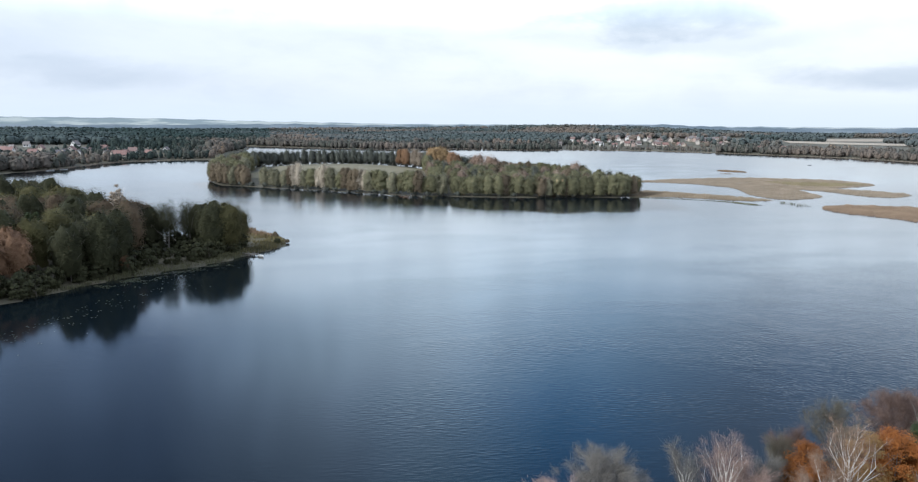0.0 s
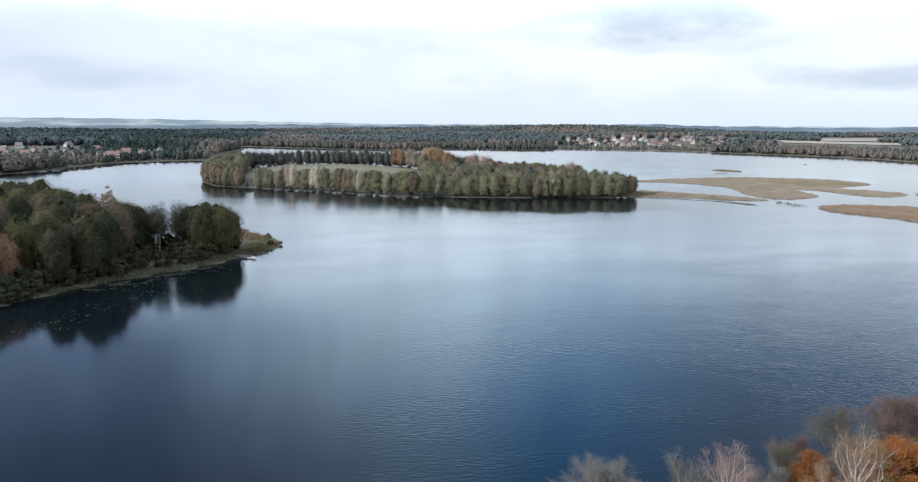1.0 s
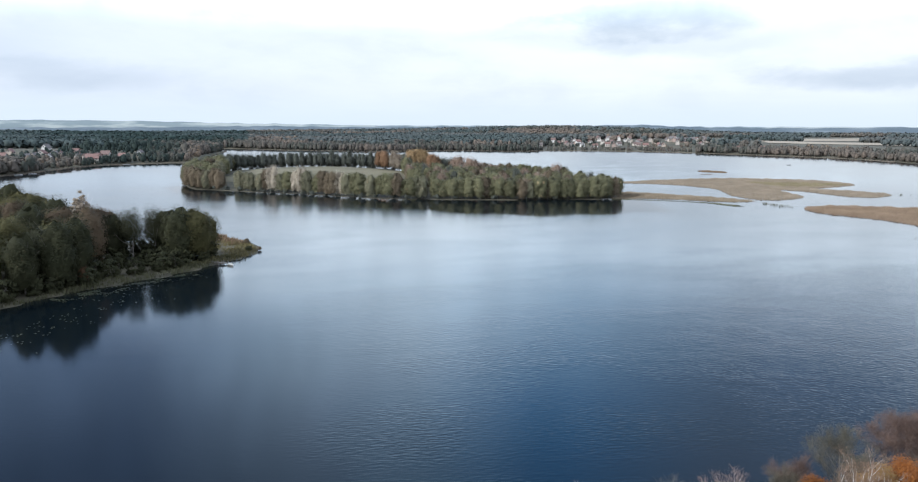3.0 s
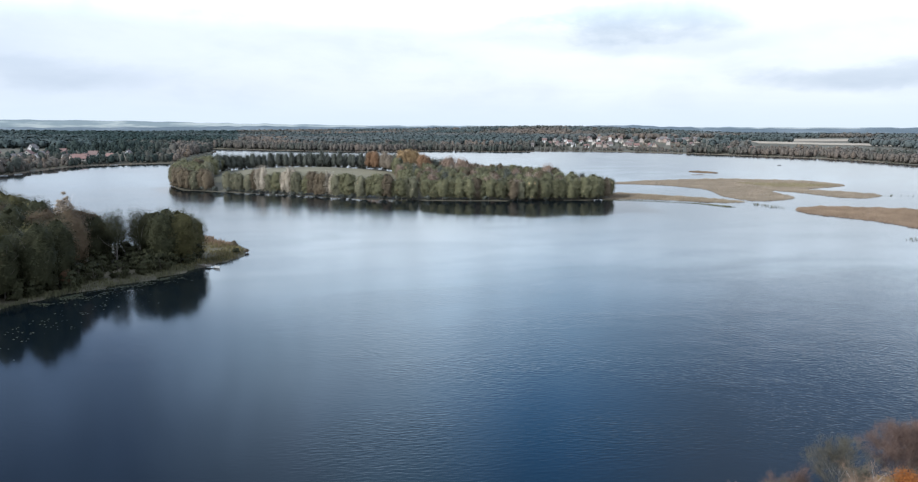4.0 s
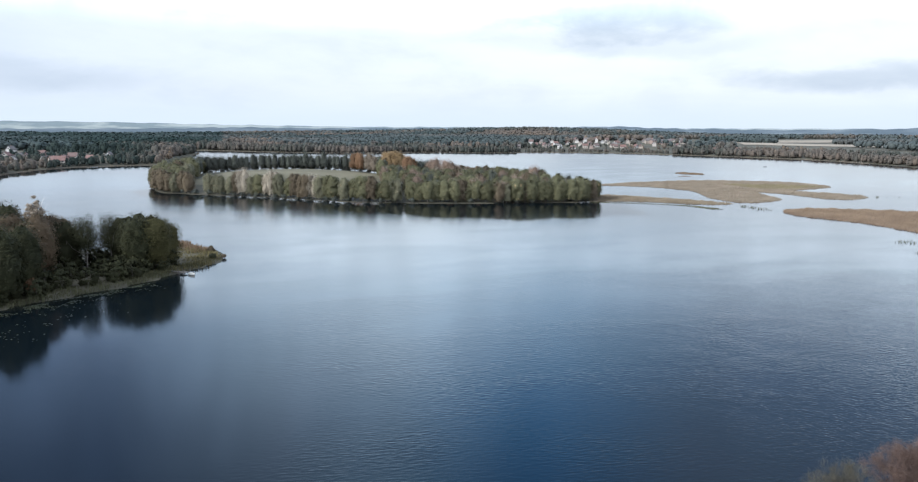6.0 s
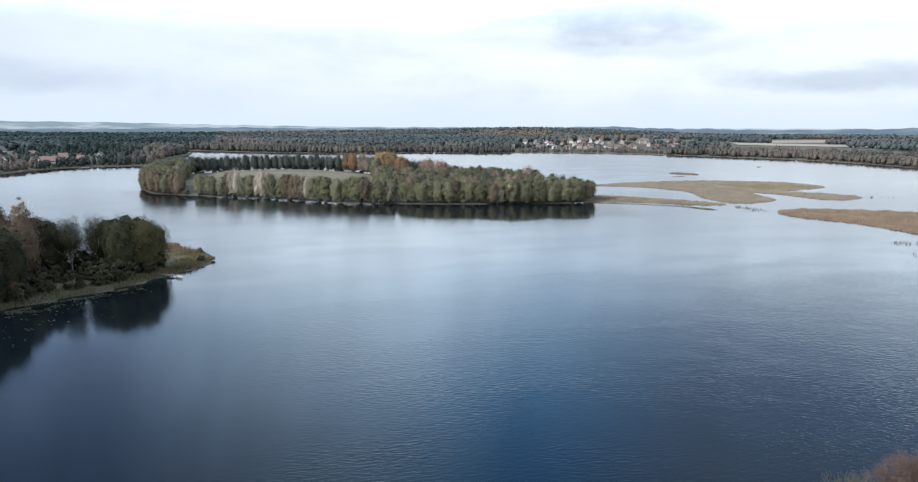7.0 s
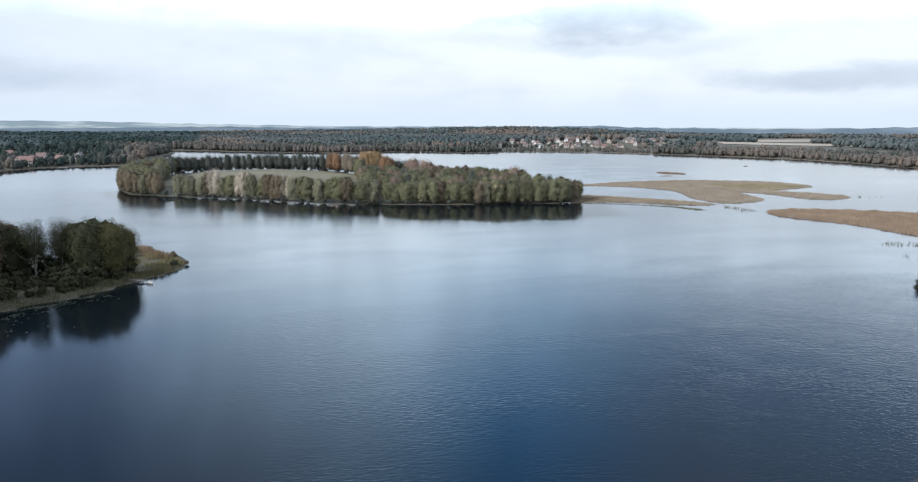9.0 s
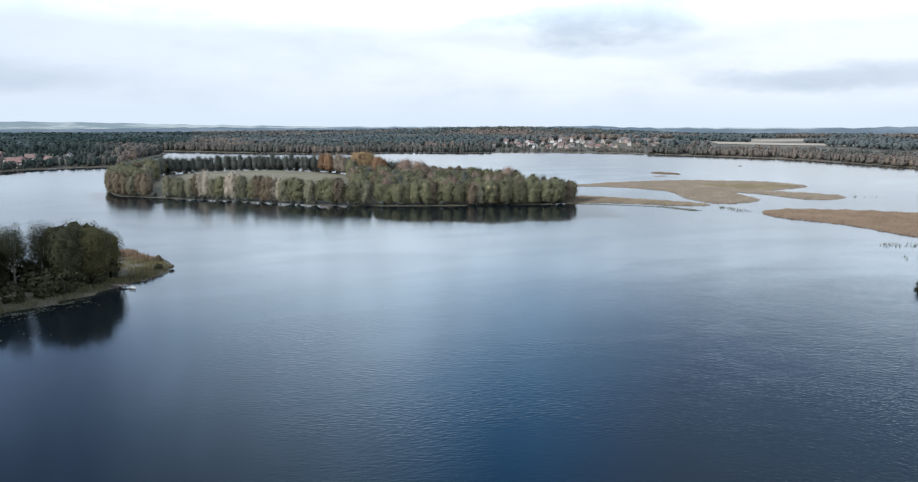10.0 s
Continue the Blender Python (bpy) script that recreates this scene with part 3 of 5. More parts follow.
def leaf_quads(rng, centres, each, sigma, size, out=1.0, heart=None):
    """Many small leaves about given centres, most of them facing outwards and up."""
    c0 = np.repeat(np.asarray(centres, float), each, 0)
    n = len(c0)
    off = rng.normal(0, 1, (n, 3))
    off *= (1.7 * rng.random((n, 1)) ** 0.45) / (np.linalg.norm(off, axis=1)[:, None] + 1e-6)
    off += rng.normal(0, 0.28, (n, 3))
    c = c0 + off * np.asarray(sigma, float)
    nrm = rng.normal(0, 0.26, (n, 3))
    if heart is not None:
        away = c - np.asarray(heart, float)
        nrm += away / (np.linalg.norm(away, axis=1)[:, None] + 1e-6) * out
    nrm += off * 0.25 * out
    nrm[:, 2] += 0.35 * out
    nrm /= np.linalg.norm(nrm, axis=1)[:, None] + 1e-6
    u = np.cross(nrm, rng.normal(0, 1, (n, 3)))
    u /= np.linalg.norm(u, axis=1)[:, None] + 1e-6
    w = np.cross(nrm, u)
    s = size * rng.uniform(0.6, 1.35, (n, 1))
    a, b = u * s * 0.62, w * s * 0.52
    v = np.stack([c - a * 0.7 - b * 0.75, c + a, c - a * 0.45 + b], 1).reshape(-1, 3)
    return v, np.arange(n * 3).reshape(-1, 3)


def clump_cores(rng, centres, radius):
    """A rough eight-sided heart for each leaf clump, so that little light falls through it."""
    c = np.asarray(centres, float)
    n = len(c)
    d = np.array([(1, 0, 0), (0, 1, 0), (-1, 0, 0), (0, -1, 0), (0, 0, 1), (0, 0, -1)], float)
    v = c[:, None, :] + d[None] * (radius * rng.uniform(0.75, 1.15, (n, 6, 1))) + rng.normal(0, radius * 0.12, (n, 6, 3))
    f = np.array([(0, 1, 4), (1, 2, 4), (2, 3, 4), (3, 0, 4), (1, 0, 5), (2, 1, 5), (3, 2, 5), (0, 3, 5)])
    return v.reshape(-1, 3), (f[None] + np.arange(n)[:, None, None] * 6).reshape(-1, 3)


def twig_quads(rng, starts, dirs, each, length, width, spread, droop):
    """Fine bare twigs fanning out from the tips of boughs."""
    p = np.repeat(np.asarray(starts, float), each, 0)
    d = np.repeat(np.asarray(dirs, float), each, 0)
    n = len(p)
    p = p + rng.normal(0, 0.22, (n, 3))
    d = d + rng.normal(0, spread, (n, 3))
    d[:, 2] -= droop * rng.random(n)
    d /= np.linalg.norm(d, axis=1)[:, None]
    ln = length * rng.uniform(0.5, 1.3, (n, 1))
    side = np.cross(d, rng.normal(0, 1, (n, 3)))
    side /= np.linalg.norm(side, axis=1)[:, None] + 1e-6
    side *= width * 0.5
    e = p + d * ln
    bend = (p + e) * 0.5 + rng.normal(0, width * 0.4, (n, 3))
    v = np.stack([p - side, p + side, bend + side * 0.9, e], 1).reshape(-1, 3)
    return v, np.arange(n * 4).reshape(-1, 4)


def crown_centres(rng, kind, h, r, low, count):
    """Centres of the leaf clumps, near the outside of the crown."""
    out = []
    while len(out) < count:
        t = rng.random()
        if kind == "cone":
            w = (1 - t) ** 0.75 * 0.95 + 0.08
        else:
            w = max(0.10, math.sin(math.pi * (0.16 + 0.82 * t)) ** 0.75)
        if rng.random() > w:
            continue
        a = rng.uniform(0, 2 * math.pi)
        q = r * w * math.sqrt(rng.uniform(0.40, 1.0))
        out.append((q * math.cos(a), q * math.sin(a), low + (h - low) * t * 0.97))
    return out


def dome_crown(rng, h, r, low, leaves, leaf, heart, lobed=0.16):
    """A rounded crown: fine leaves over a lobed dome, about a dark inner mass of boughs and leaves (or none)."""
    ks = np.concatenate([rng.normal(0, 2.8, (6, 3)), rng.normal(0, 6.0, (8, 3))])
    ph = rng.uniform(0, 6.28, 14)

    def lobes(d):
        return np.clip(1 + lobed * np.sin(d @ ks.T + ph).sum(1) / 2.0, 0.70, 1.10)

    def place(t, a, deep):
        w = np.sqrt(np.clip(1 - np.abs((t - 0.44) / 0.57) ** 2.7, 0.0, 1))
        d = np.stack([w * np.cos(a), w * np.sin(a), (t - 0.44) * 1.7], -1)
        k = lobes(d) * deep
        return np.stack([r * d[:, 0] * k, r * d[:, 1] * k, low + (h - low) * (0.44 + (t - 0.44) * (0.35 + 0.65 * k))], -1)

    n = int(leaves * 1.3)
    t = rng.random(n) ** 0.85
    keep = rng.random(n) < np.sqrt(np.clip(1 - np.abs((t - 0.44) / 0.57) ** 2.7, 0.12, 1))
    t = t[keep]
    deep = 0.66 + 0.38 * rng.random(len(t)) ** 0.85 if heart else 0.30 + 0.72 * rng.random(len(t)) ** 0.8
    c = place(t, rng.uniform(0, 6.283, len(t)), deep)
    v, f = leaf_quads(rng, c, 1, 0.12, leaf, 1.3, (0, 0, low + (h - low) * 0.36))
    if heart:
        seg, rings = 12, 9
        tt = np.repeat(np.linspace(0.0, 0.98, rings), seg)
        aa = np.tile(np.arange(seg) * 2 * np.pi / seg, rings) + rng.normal(0, 0.12, seg * rings)
        hv = place(tt, aa, rng.uniform(0.68, 0.92, seg * rings) * heart)
        q = []
        for i in range(rings - 1):
            for k in range(seg):
                a0, b0 = i * seg + k, i * seg + (k + 1) % seg
                q += [(a0, b0, b0 + seg), (a0, b0 + seg, a0 + seg)]
        v, f = np.concatenate([v, hv]), np.concatenate([f, np.array(q) + len(v)])
    return v, f


def tree_meshes(seed, shape, h, r, low, clumps, each, leaf, mat_leaf, mat_bark, bough=0.8, solid=1.15):
    """A leafy tree's trunk and crown."""
    rng = np.random.default_rng(seed)
    rnd = random.Random(seed)
    v, f, tips = grow(rnd, h * 0.86, 0.75, 1, [9], first=max(0.2, low / h * 0.8))
    trunk = mesh_of("trunk", v, f, mat_bark)
    if shape == "dome":
        lv, lf = dome_crown(rng, h, r, low, clumps * each, leaf, solid, bough)
        return trunk, mesh_of("crown", lv, lf, mat_leaf, True)
    cs = crown_centres(rng, shape, h, r, low, clumps)
    lv, lf = leaf_quads(rng, cs, each, (bough, bough, bough * 0.7), leaf, 1.0, (0, 0, low + (h - low) * 0.4))
    if solid:
        cv, cf = clump_cores(rng, cs, bough * solid)
        lv, lf = np.concatenate([lv, cv]), np.concatenate([lf, cf + len(lv)])
    crown = mesh_of("crown", lv, lf, mat_leaf, bool(solid))
    return trunk, crown


def make_tree(name, label, category, meshes, group):
    ob = tagged(new(name), label, category, group)
    for nm, me in zip(("trunk", "crown"), meshes):
        part(nm, me, ob)
    return ob


def z_at(x, y):
    return float(ground_z(np.array([x]), np.array([y]))[0])


def stand(protos, places, rnd, lo=0.85, hi=1.12):
    """Plants copies of the sample trees on the ground at the places."""
    for (x, y, k) in places:
        p = protos[k][rnd.randrange(len(protos[k]))]
        if not p.get("used"):
            p["used"] = True
            ob = p["ob"]
        else:
            ob = copy_thing(p["ob"], Matrix())
        s = rnd.uniform(lo, hi)
        ob.matrix_basis = Matrix.Translation((x, y, z_at(x, y) - 0.05)) @ Matrix.Rotation(rnd.uniform(0, 6.28), 4, "Z") @ Matrix.Diagonal((s * rnd.uniform(0.92, 1.08), s * rnd.uniform(0.92, 1.08), s, 1))


def samples(n, name, label, category, group, seed, *spec):
    return [{"ob": make_tree(name, label, category, tree_meshes(seed + i, *spec), group)} for i in range(n)]


# ---------------------------------------------------------------- the wooded point
def scatter(rnd, box, gap, tries, ok):
    """Random places in a box, no nearer to each other than gap."""
    xs = np.array([rnd.uniform(box[0], box[1]) for _ in range(tries)])
    ys = np.array([rnd.uniform(box[2], box[3]) for _ in range(tries)])
    keep = ok(xs, ys)
    out = []
    for x, y in zip(xs[keep], ys[keep]):
        if all((x - a) ** 2 + (y - b) ** 2 > gap * gap for a, b in out):
            out.append((x, y))
    return out


def clear_unused(protos):
    for group in protos.values():
        for p in group:
            if not p.get("used"):
                for o in (*p["ob"].children_recursive, p["ob"]):
                    bpy.data.objects.remove(o)


POINT_TREES = {
    "alder": samples(4, "alder_tree", "tall alder on the wooded point, shade painted as dark green", "tree", "trees on the wooded point", 100,
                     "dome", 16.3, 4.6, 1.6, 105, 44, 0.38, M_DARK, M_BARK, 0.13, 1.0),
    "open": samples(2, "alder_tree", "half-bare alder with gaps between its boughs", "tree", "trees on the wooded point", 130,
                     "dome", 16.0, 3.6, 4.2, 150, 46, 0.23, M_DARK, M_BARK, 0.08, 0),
    "bronze": samples(2, "maple_tree", "bronze brown autumn tree in the wood", "tree", "trees on the wooded point", 150,
                     "dome", 15.6, 4.6, 2.2, 110, 46, 0.36, M_UMBER, M_BARK, 0.15, 1.0),
    "olive": samples(2, "linden_tree", "olive green broad tree in the wood", "tree", "trees on the wooded point", 160,
                     "dome", 15.0, 4.7, 1.6, 115, 46, 0.36, M_OLIVE, M_BARK, 0.15, 1.0),
    "spruce": samples(2, "spruce_tree", "green pointed spruce in the wood", "tree", "trees on the wooded point", 170,
                      "cone", 13.5, 3.0, 1.0, 60, 55, 0.46, M_PINE, M_BARK, 0.55),
    "rust": samples(1, "beech_tree", "rust red beech at the wood's edge", "tree", "trees on the wooded point", 180,
                     "dome", 13.0, 4.2, 2.0, 90, 40, 0.38, M_DULL_RUST, M_BARK, 0.17, 1.0),
    "pale": samples(1, "birch_tree", "pinkish thinning birch above the wood", "tree", "trees on the wooded point", 190,
                    "oval", 15.6, 2.8, 4.0, 70, 50, 0.36, M_GREYLEAF, M_BIRCH, 0.6),
    "shrub": samples(2, "willow_shrub", "low shrub under the trees, shade painted as dark green", "shrub", "trees on the wooded point", 195,
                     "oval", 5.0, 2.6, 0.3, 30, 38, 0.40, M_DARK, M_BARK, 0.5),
}


def plant_point():
    rnd = random.Random(11)
    places = scatter(rnd, (-200, -68, 130, 296), 6.8, 6000, lambda x, y: (bank_gap(x, y) > 3.6) & inside(x, y, POINT_WOOD) & (x > -0.69 * y - 8))
    out = []
    for x, y in places:
        k = rnd.random()
        # more dark alders near the bank; their colour stands for the front's shade
        if float(bank_gap(np.array([x]), np.array([y]))[0]) < 19 and y < 215:
            k *= 0.55
        kind = "alder" if k < 0.34 else "olive" if k < 0.68 else "bronze" if k < 0.90 else "spruce" if k < 0.97 else "open"
        if (x > -94 and y > 180) or (-112 < x < -98 and 150 < y < 168):
            continue
        out.append((x, y, kind))
    out += [(-70.0, 204.5, "olive"), (-71.0, 206.5, "alder"), (-73.0, 201.0, "alder"), (-74.5, 208.0, "alder"), (-69.0, 211.0, "olive"), (-76.5, 203.5, "alder"),
            (-79.5, 202.0, "open"), (-82.0, 206.5, "open"), (-85.0, 199.5, "open"), (-88.0, 205.0, "open"), (-91.0, 200.0, "alder"), (-94.0, 205.0, "bronze"),
            (-95.5, 198.0, "bronze"), (-93.0, 191.0, "bronze"), (-80.0, 196.5, "shrub"), (-86.0, 192.5, "shrub"), (-76.0, 197.5, "shrub"), (-73.0, 199.0, "shrub"), (-81.0, 201.0, "shrub"), (-84.5, 204.5, "shrub"), (-88.5, 200.5, "shrub"), (-83.0, 210.5, "shrub"),
            (-87.5, 210.0, "shrub"), (-79.0, 211.5, "shrub"), (-91.5, 207.5, "shrub"), (-90.0, 195.5, "shrub"), (-77.0, 207.0, "shrub")]
    out += [(-103.5, 160, "rust"), (-108, 165, "rust"), (-106.5, 156, "rust"), (-121, 244, "pale")]
    # a lower skirt of shrubs towards the reeds
    for x, y in scatter(rnd, (-150, -66, 128, 262), 3.3, 3500, lambda x, y: (bank_gap(x, y) > np.where(y < 158, 0.6, 2.8)) & (bank_gap(x, y) < 8.0) & (inside(x, y, POINT_WOOD) | (y < 158) & (x < -92))):
        out.append((x, y, "shrub"))
    stand(POINT_TREES, out, rnd, 0.84, 1.06)
    stand(POINT_TREES, [(-86.5, 176.0, "rust")], rnd, 0.34, 0.36)
    clear_unused(POINT_TREES)


POINT_WOOD = np.array([(-66, 206), (-69.5, 197), (-75, 189.5), (-83, 178), (-89, 168), (-97, 154), (-109, 136), (-138, 118), (-215, 118), (-215, 290), (-172, 280), (-150, 264), (-128, 240), (-110, 217), (-93, 208), (-80, 217), (-71, 215)])
plant_point()


# ---------------------------------------------------------------- the island
ISLE_TREES = {
    "alder": samples(5, "alder_tree", "green alder on the island's shore", "tree", "trees on the island", 200,
                     "dome", 13.2, 4.5, 1.0, 112, 28, 0.50, M_ALDER, M_BARK, 0.19, 1.0),
    "low": samples(3, "sallow_tree", "shorter green sallow in the island's front row", "tree", "trees on the island", 220,
                     "dome", 12.8, 3.5, 0.5, 92, 26, 0.50, M_SALLOW, M_BARK, 0.20, 1.0),
    "stem": samples(3, "ash_tree", "dark ash with a bare stem behind the meadow", "tree", "trees on the island", 240,
                     "dome", 13.6, 2.6, 1.7, 62, 27, 0.46, M_STEM, M_BARK, 0.24, 0.72),
    "pale": samples(2, "willow_tree", "pale silvery willow in the island's front row", "tree", "trees on the island", 250,
                     "dome", 14.8, 2.7, 0.6, 90, 24, 0.48, M_PALE, M_BARK, 0.20, 0.95),
    "gold": samples(2, "maple_tree", "golden autumn maple on the island", "tree", "trees on the island", 260,
                     "dome", 14.6, 4.6, 2.0, 84, 30, 0.62, M_GOLD, M_BARK, 0.20, 1.0),
    "rust": samples(2, "beech_tree", "rust orange beech on the island", "tree", "trees on the island", 270,
                     "dome", 13.0, 3.7, 1.6, 66, 32, 0.60, M_RUST, M_BARK, 0.20, 1.0),
    "grey": samples(2, "ash_tree", "half-bare grey-brown ash on the island", "tree", "trees on the island", 285,
                     "dome", 14.6, 3.6, 1.4, 84, 26, 0.48, M_GREYLEAF, M_BARK, 0.22, 0.85),
    "rose": samples(2, "birch_tree", "pinkish brown thinning birch on the island", "tree", "trees on the island", 275,
                     "dome", 13.6, 3.6, 1.6, 84, 26, 0.48, M_ROSE, M_BIRCH, 0.22, 0.85),
    "bronze": samples(3, "maple_tree", "bronze brown tree on the island", "tree", "trees on the island", 280,
                     "dome", 12.8, 3.7, 0.8, 90, 26, 0.55, M_BROWN, M_BARK, 0.18, 1.0),
    "shrub": samples(2, "willow_shrub", "low bush on the island's bank", "shrub", "trees on the island", 290,
                     "oval", 2.8, 1.8, 0.1, 20, 30, 0.5, M_STEM, M_BARK, 0.5),
}
ISLE_FRONT = [(-157, 448), (-148, 435), (-131, 428), (-110, 418.5), (-84, 408.5), (-62, 396.5), (-41, 384.5), (-21, 379.5), (4, 375.5), (35, 374),
              (66, 375.5), (84, 377), (93, 382)]
ISLE_BACK = [(-170, 490), (-173, 515), (-163, 543), (-130, 555), (-75, 549), (-22, 528), (18, 494), (50, 458), (78, 424)]


def along(line, step, rnd, wander):
    """Places along a line, unevenly spaced."""
    p = [Vector(q) for q in line]
    out, carry = [], 0.0
    for a, b in zip(p, p[1:]):
        ln, t = (b - a).length, carry
        while t < ln:
            q = a.lerp(b, t / ln)
            out.append((q.x + rnd.uniform(-wander, wander), q.y + rnd.uniform(-wander, wander)))
            t += step * rnd.uniform(0.7, 1.3)
        carry = t - ln
    return out


def plant_island():
    rnd = random.Random(21)
    out, front = [], []
    for x, y in along(ISLE_FRONT, 4.5, rnd, 1.0):
        if any(abs(x - c) < w for c, w in ((-125.5, 3.4), (-97, 3.0), (-80, 4.2), (-55, 3.2))):
            continue
        elif x < -128:
            kind = rnd.choice(["bronze", "low", "bronze", "alder"])
        elif x < -25:
            kind = rnd.choice(["low", "low", "low", "low", "alder", "alder", "bronze"])
        else:
            kind = rnd.choice(["alder", "alder", "alder", "alder", "low", "bronze"])
        if -128 < x < -112 and rnd.random() < 0.25:
            continue
        (out if x < -22 else front).append((x + 0.4, y - 1.8, kind))
    for x, y in along(ISLE_BACK[1:], 2.9, rnd, 1.2):
        out.append((x, y, "stem" if x < 25 else rnd.choice(["alder", "bronze"])))
    for x, y in along([(-164, 500), (-155, 535), (-128, 547), (-76, 541), (-28, 521), (10, 489)], 5.0, rnd, 1.5):
        out.append((x, y, "stem"))
    # the dense western end
    for x, y in scatter(rnd, (-178, -128, 432, 552), 6.0, 1200, lambda x, y: (bank_gap(x, y) > 2.5) & inside(x, y, ISLAND) & (x < -138 - (y - 432) * 0.16)):
        out.append((x, y, rnd.choice(["bronze", "alder", "alder", "low"]) if y < 500 else rnd.choice(["stem", "stem", "alder"])))
    # the wooded eastern half
    for x, y in scatter(rnd, (-28, 100, 370, 540), 7.0, 4000, lambda x, y: (bank_gap(x, y) > 3.0) & inside(x, y, ISLAND) & (x > -14 - (y - 380) * 0.10)):
        front.append((x, y, rnd.choice(["alder", "alder", "alder", "rose", "bronze", "alder", "stem"])))
    out += [(-98.3, 411.5, "pale"), (-95.6, 410.5, "pale"), (-83.0, 405.5, "pale"), (-80.0, 404.5, "pale"), (-77.3, 403.2, "pale"), (-56.6, 391.5, "pale"), (-54.0, 390.2, "pale")]
    out += [(-153.1, 535.0, "stem"), (-150.0, 530.0, "stem"), (-151.2, 540.0, "stem"), (-147.4, 534.0, "stem")]
    out += [(-30, 514, "grey"), (-34, 517, "grey"), (1, 484, "stem"), (5, 488, "stem"), (25, 452, "bronze"), (43, 410, "stem"), (47, 438, "stem"), (63, 405, "bronze")]
    for x, y in along([(-155, 443), (-131, 425.5), (-110, 416), (-84, 406), (-62, 394), (-41, 382), (4, 373), (66, 373), (93, 380)], 8.0, rnd, 0.8):
        out.append((x, y, "shrub"))
    for x, y in along(ISLE_BACK[1:], 6.5, rnd, 1.2):
        out.append((x, y, "shrub"))
    stand(ISLE_TREES, out, rnd, 0.84, 1.08)
    stand(ISLE_TREES, front, rnd, 0.76, 0.96)
    stand(ISLE_TREES, [(-41, 519, "rust"), (-45, 522, "rust")], rnd, 1.0, 1.06)
    # taller crowns of other colours on the skyline
    stand(ISLE_TREES, [(-16.5, 510, "gold"), (-20, 503, "gold"), (-13, 503, "gold"), (-6.2, 484, "rust"), (-3, 480, "rust"),
                       (9.5, 481, "rose"), (12.5, 477, "rose"), (18.8, 461, "rose"), (22, 458, "rose"), (70, 429, "rose")], rnd, 1.14, 1.24)
    clear_unused(ISLE_TREES)


plant_island()


# ---------------------------------------------------------------- far woods
def wood_mass(name, label, mat, xs, ys, hs, rs, tints, leaves, leaf, seed, low=0.12, seg=6, rings=(0.14, 0.45, 0.80)):
    """Woods of many trees, each a lumpy crown shell fringed with leaf masses, as one stuff object."""
    rng = np.random.default_rng(seed)
    n = len(xs)
    zs = ground_z(xs, ys)
    # shells: uneven rings and two ends
    m_rings = len(rings)
    t = np.array([0.0] + [q for q in rings for _ in range(seg)] + [0.97])
    a = np.array([0.0] + [2 * math.pi * (k + 0.5 * (i % 2)) / seg for i in range(m_rings) for k in range(seg)] + [0.0])
    w = np.array([0.0] + [math.sin(math.pi * (0.22 + 0.66 * q)) ** 0.75 for q in rings for _ in range(seg)] + [0.0])
    rad = rs[:, None] * w[None] * rng.uniform(0.45, 1.12, (n, len(t))) * 0.92
    shell = np.stack([xs[:, None] + rad * np.cos(a)[None], ys[:, None] + rad * np.sin(a)[None],
                      zs[:, None] + hs[:, None] * (low + (1 - low) * (t[None] + rng.normal(0, 0.035, (n, len(t)))))], -1)
    f = []
    for k in range(seg):
        m = (k + 1) % seg
        f.append((0, 1 + m, 1 + k))
        for i in range(m_rings - 1):
            p, q = 1 + i * seg, 1 + (i + 1) * seg
            f += [(p + k, p + m, q + k), (p + m, q + m, q + k)]
        f.append((1 + (m_rings - 1) * seg + k, 1 + (m_rings - 1) * seg + m, 1 + m_rings * seg))
    f = np.array(f)
    sf = (f[None] + np.arange(n)[:, None, None] * len(t)).reshape(-1, 3)
    # leaf masses over the shell
    t2 = rng.random((n, leaves)) ** 0.7
    prof = np.sin(np.pi * (0.22 + 0.66 * t2)) ** 0.75
    a2 = rng.uniform(0, 2 * np.pi, (n, leaves))
    q = rs[:, None] * prof * rng.uniform(0.82, 1.06, (n, leaves))
    c = np.stack([xs[:, None] + q * np.cos(a2), ys[:, None] + q * np.sin(a2), zs[:, None] + hs[:, None] * (low + (1 - low) * t2)], -1).reshape(-1, 3)
    hearts = np.repeat(np.stack([xs, ys, zs + hs * 0.45], -1), leaves, 0)
    v, lf = leaf_quads(rng, c, 1, 0.05, 1.0, 1.6, hearts)
    v = v.reshape(-1, 3, 3)
    v = (c[:, None, :] + (v - v.mean(1, keepdims=True)) * (leaf * np.repeat(rs, leaves) / 3.5)[:, None, None]).reshape(-1, 3)
    verts = np.concatenate([shell.reshape(-1, 3), v])
    faces = np.concatenate([sf, lf + n * len(t)])
    tint = np.concatenate([np.repeat(tints, len(t)), np.repeat(np.repeat(tints, leaves), 3)])
    tagged(new(name, mesh_of(name, verts, faces, mat, True, attr=tint)), label, "woods", kind="stuff")


